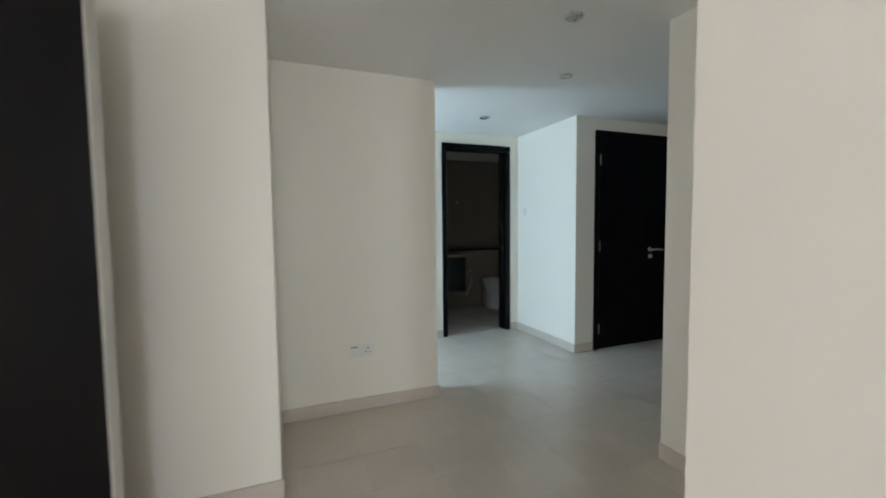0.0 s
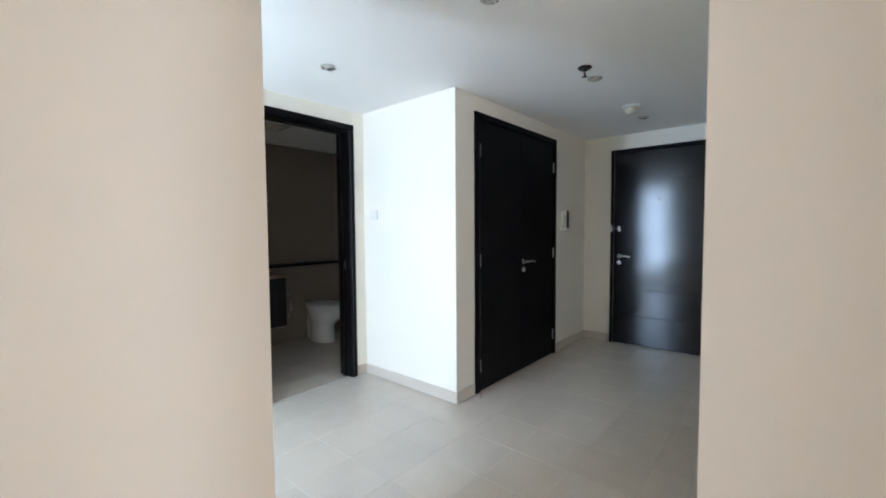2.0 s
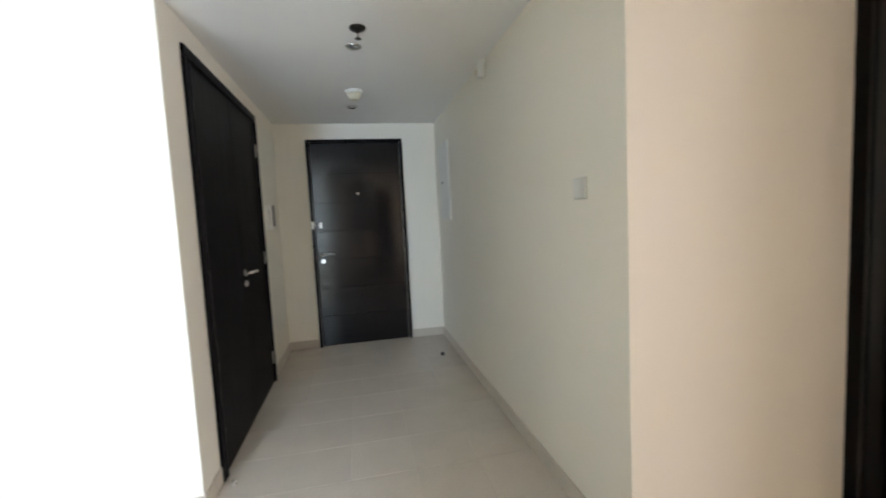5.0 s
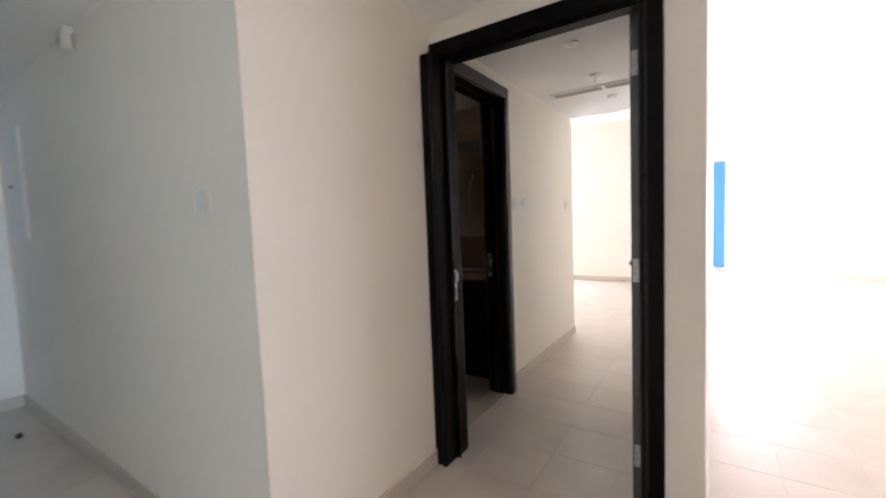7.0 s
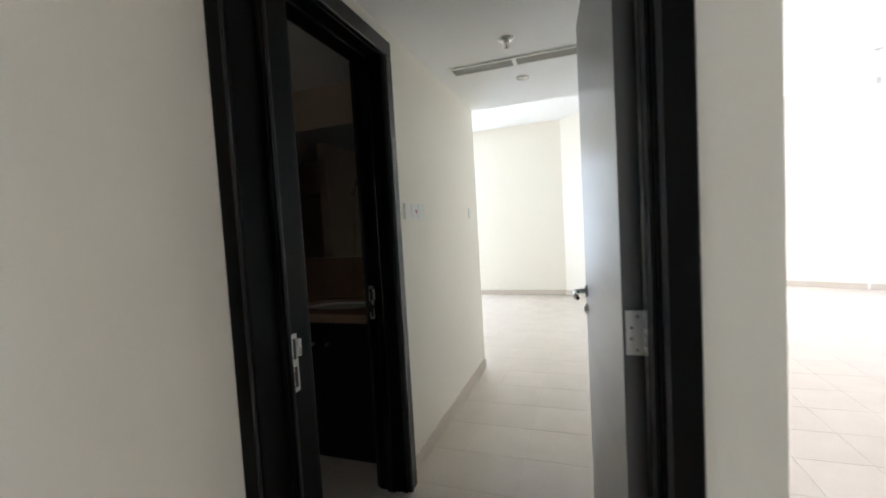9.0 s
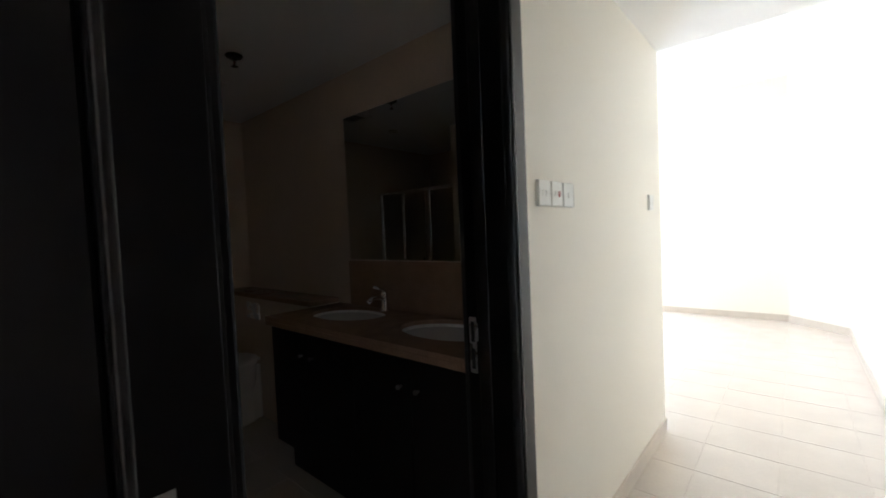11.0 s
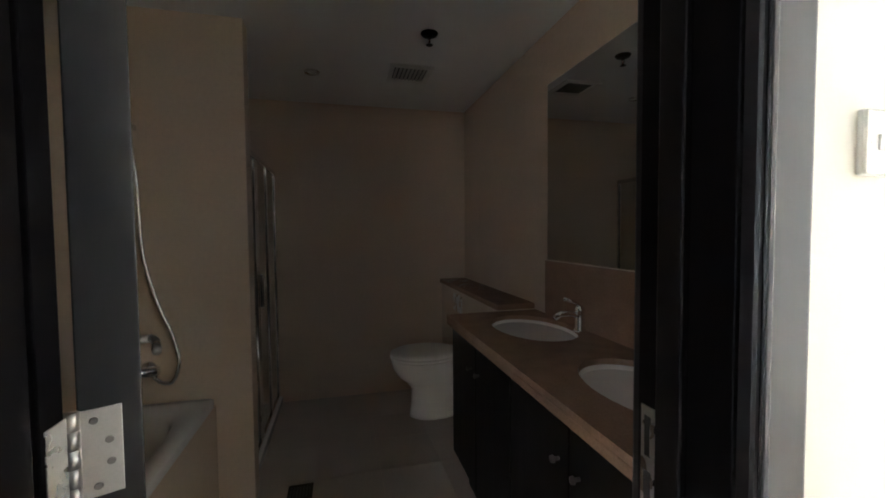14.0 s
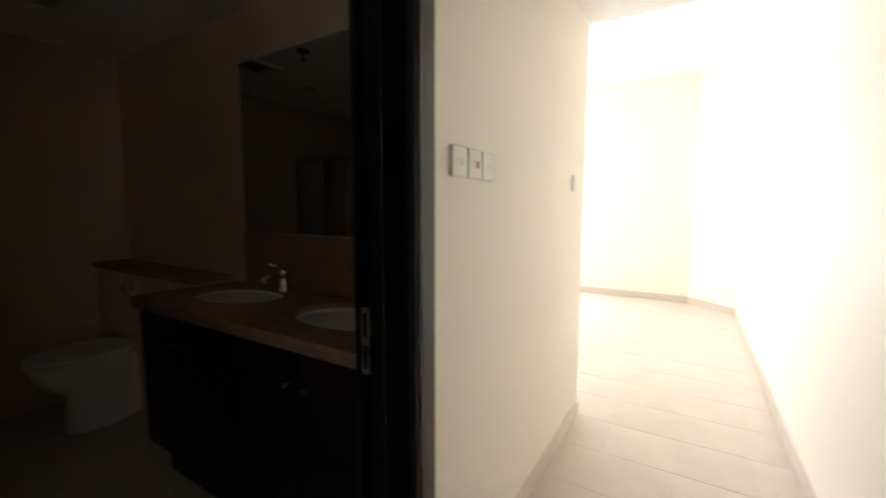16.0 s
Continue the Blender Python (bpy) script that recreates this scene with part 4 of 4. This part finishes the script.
# shower screen
ss = thing("shower_screen", pose(3.805, 0.20, 0), "framed glass shower screen with polished uprights", "shower screen")
SL, SH = 1.08, 1.72
part("bottom_rail", box_bm(0, -0.015, 0.0505, SL, 0.015, 0.078, 0.003), CHROME, ss)
part("top_rail", box_bm(0, -0.015, SH, SL, 0.015, SH + 0.03, 0.003), CHROME, ss)
for x in (0.0, 0.34, 0.39, 0.72, SL - 0.028):
    part("upright", box_bm(x, -0.014, 0.0785, x + 0.028, 0.014, SH - 0.0005, 0.006), CHROME, ss)
for x0, x1 in ((0.03, 0.338), (0.42, 0.718), (0.75, SL - 0.03)):
    part("pane", box_bm(x0, -0.004, 0.08, x1, 0.004, SH - 0.002), GLASS, ss).visible_shadow = False
part("handle", box_bm(0.43, -0.03, 0.85, 0.445, -0.0045, 1.05, 0.004), CHROME, ss)
tray = thing("shower_tray", pose(3.803, 0.17, 0), "white low shower tray inside the screen", "shower tray")
part("tray", boxes_bm([(0, 0, 0.0005, 1.085, 0.05, 0.05), (0, 0.05, 0.0005, 1.085, 0.864, 0.02)]), PORCELAIN, tray)

fd = thing("floor_drain", pose(3.72, -0.06, 0.001), "square dark metal floor drain in the tiles", "drain")
part("rim", boxes_bm([(-0.06, -0.06, 0, 0.06, -0.048, 0.004), (-0.06, 0.048, 0, 0.06, 0.06, 0.004), (-0.06, -0.048, 0, -0.048, 0.048, 0.004), (0.048, -0.048, 0, 0.06, 0.048, 0.004)]), BRONZE, fd)
part("backing", box_bm(-0.048, -0.048, 0, 0.048, 0.048, 0.0008), BLACK, fd)
for k in range(6):
    part("bar", box_bm(-0.048, -0.044 + 0.0155 * k, 0.0008, 0.048, -0.037 + 0.0155 * k, 0.0036), BRONZE, fd)

# ---- washroom ----
wl = thing("cistern_ledge", pose(1.425, 5.579, 0), "tiled boxing with a dark stone ledge across the washroom", "ledge")
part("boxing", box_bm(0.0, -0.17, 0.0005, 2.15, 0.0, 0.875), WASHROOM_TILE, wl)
part("ledge_top", box_bm(0.0, -0.19, 0.8755, 2.15, 0.0, 0.905, 0.003), CABINET, wl, "dark stone ledge")
toilet(pose(3.12, 5.405, 0), "white porcelain toilet in front of the washroom boxing")
wv = thing("vanity_cabinet", pose(1.425, 4.72, 0), "small black-brown wall-hung washroom cabinet", "cabinet")
part("body", box_bm(0.0, 0.0, 0.37, 0.98, 0.45, 0.84, 0.003), CABINET, wv)
part("cabinet_door", box_bm(0.9805, 0.004, 0.375, 0.998, 0.446, 0.835, 0.003), CABINET, wv)
wt = thing("vanity_worktop", pose(1.425, 4.72, 0), "brown stone top on the washroom cabinet", "worktop")
part("slab", box_bm(0.0, -0.01, 0.8405, 1.01, 0.66, 0.87, 0.003), STONE, wt)
av = thing("angle_valve", pose(2.62, 5.409, 0.55), "chrome angle valve with a hose below the ledge", "valve")
bm = bmesh.new()
add_tube(bm, (0, 0, 0), (0, -0.05, 0), 0.012)
add_tube(bm, (0, -0.045, 0), (0, -0.075, 0), 0.018)
part("body", bm, CHROME, av, smooth=True)
bm = bmesh.new()
add_path_tube(bm, [(0.0, -0.04, -0.01), (0.05, -0.045, -0.06), (0.19, -0.04, 0.02), (0.21, -0.035, -0.16), (0.12, -0.03, -0.36), (-0.10, -0.03, -0.33)], 0.006, 8)
part("hose", bm, STEEL, av, smooth=True)
hk = thing("robe_hook", pose(2.67, 5.58, 1.62), "small chrome hook on the washroom wall", "hook")
bm = bmesh.new()
add_tube(bm, (0, 0, 0), (0, -0.008, 0), 0.024)
add_path_tube(bm, [(0, -0.006, 0), (0, -0.04, -0.005), (0, -0.05, 0.02)], 0.007, 10)
part("hook", bm, CHROME, hk, smooth=True)

# ---- outside ----
structure("ground", box_bm(-400, -400, -12.2, 400, 400, -12.0), CONCRETE, "pale paved ground far below the windows", "ground")


def backdrop(name, m, w, h, color, strength):
    mat = bpy.data.materials.new(name)
    mat.use_nodes = True
    nt = mat.node_tree
    em = nt.nodes.new("ShaderNodeEmission")
    em.inputs["Color"].default_value, em.inputs["Strength"].default_value = (*color, 1), strength
    nt.links.new(em.outputs[0], nt.nodes["Material Output"].inputs["Surface"])
    bm = box_bm(-w / 2, 0, -h / 2, w / 2, 0.02, h / 2)
    ob = structure(name, bm, mat, "bright hazy sky outside the window", "backdrop")
    ob.matrix_world = m


backdrop("backdrop", SLANT @ pose(0.7, 4.0, 1.6), 9, 7, (0.86, 0.94, 1.0), 1.3)
# ---- floor: slab, grout bed and tiles ----
structure("floor", boxes_bm([(-5.2, -9.3, -0.2, 6.5, 5.7, -0.0016)]), GROUT, "grey grout bed under beige floor tiles", "floor")
floor = bpy.data.objects["floor"]
PITCH, JOINT = 0.3355, 0.0018
X0, Y0 = 1.463 - 20 * PITCH, -0.803 - 25 * PITCH


def tile_mesh():
    bm = bmesh.new()
    s, c = PITCH / 2 - JOINT / 2, 0.0008
    lo = [bm.verts.new((a * s, b * s, -0.004)) for a, b in ((-1, -1), (1, -1), (1, 1), (-1, 1))]
    mid = [bm.verts.new((a * s, b * s, -c)) for a, b in ((-1, -1), (1, -1), (1, 1), (-1, 1))]
    hi = [bm.verts.new((a * (s - c), b * (s - c), 0)) for a, b in ((-1, -1), (1, -1), (1, 1), (-1, 1))]
    for p, q in ((lo, mid), (mid, hi)):
        for i in range(4):
            j = (i + 1) % 4
            bm.faces.new((p[i], p[j], q[j], q[i]))
    bm.faces.new(hi)
    return mesh_of("tile", bm, TILE)


tile = tile_mesh()
rest = bmesh.new()
rnd = random.Random(4)
for i in range(36):
    for j in range(44):
        x, y = X0 + (i + 0.5) * PITCH, Y0 + (j + 0.5) * PITCH
        if not (-5.1 < x < 6.4 and -9.2 < y < 5.6):
            continue
        dz = rnd.uniform(-0.0004, 0.0)
        near = (-0.3 < x < 2.95 and -1.6 < y < 3.95) or (2.9 < x < 5.3 and 1.1 < y < 2.95) or (0.9 < x < 2.0 and -2.6 < y <= -1.6)
        if near:
            ob = new("tile", tile)
            ob.location = (x, y, dz)
            ob.parent = floor
        else:
            s, c = PITCH / 2 - JOINT / 2, 0.0008
            vs = [[rest.verts.new((x + a * (s - k), y + b * (s - k), z)) for a, b in ((-1, -1), (1, -1), (1, 1), (-1, 1))] for k, z in ((0, -0.004), (0, dz - c), (c, dz))]
            for p, q in zip(vs, vs[1:]):
                for a in range(4):
                    b = (a + 1) % 4
                    rest.faces.new((p[a], p[b], q[b], q[a]))
            rest.faces.new(vs[2])
far_tiles = part("tiles", rest, TILE, floor, "beige floor tiles of the further rooms")
far_tiles["kind"] = "stuff"
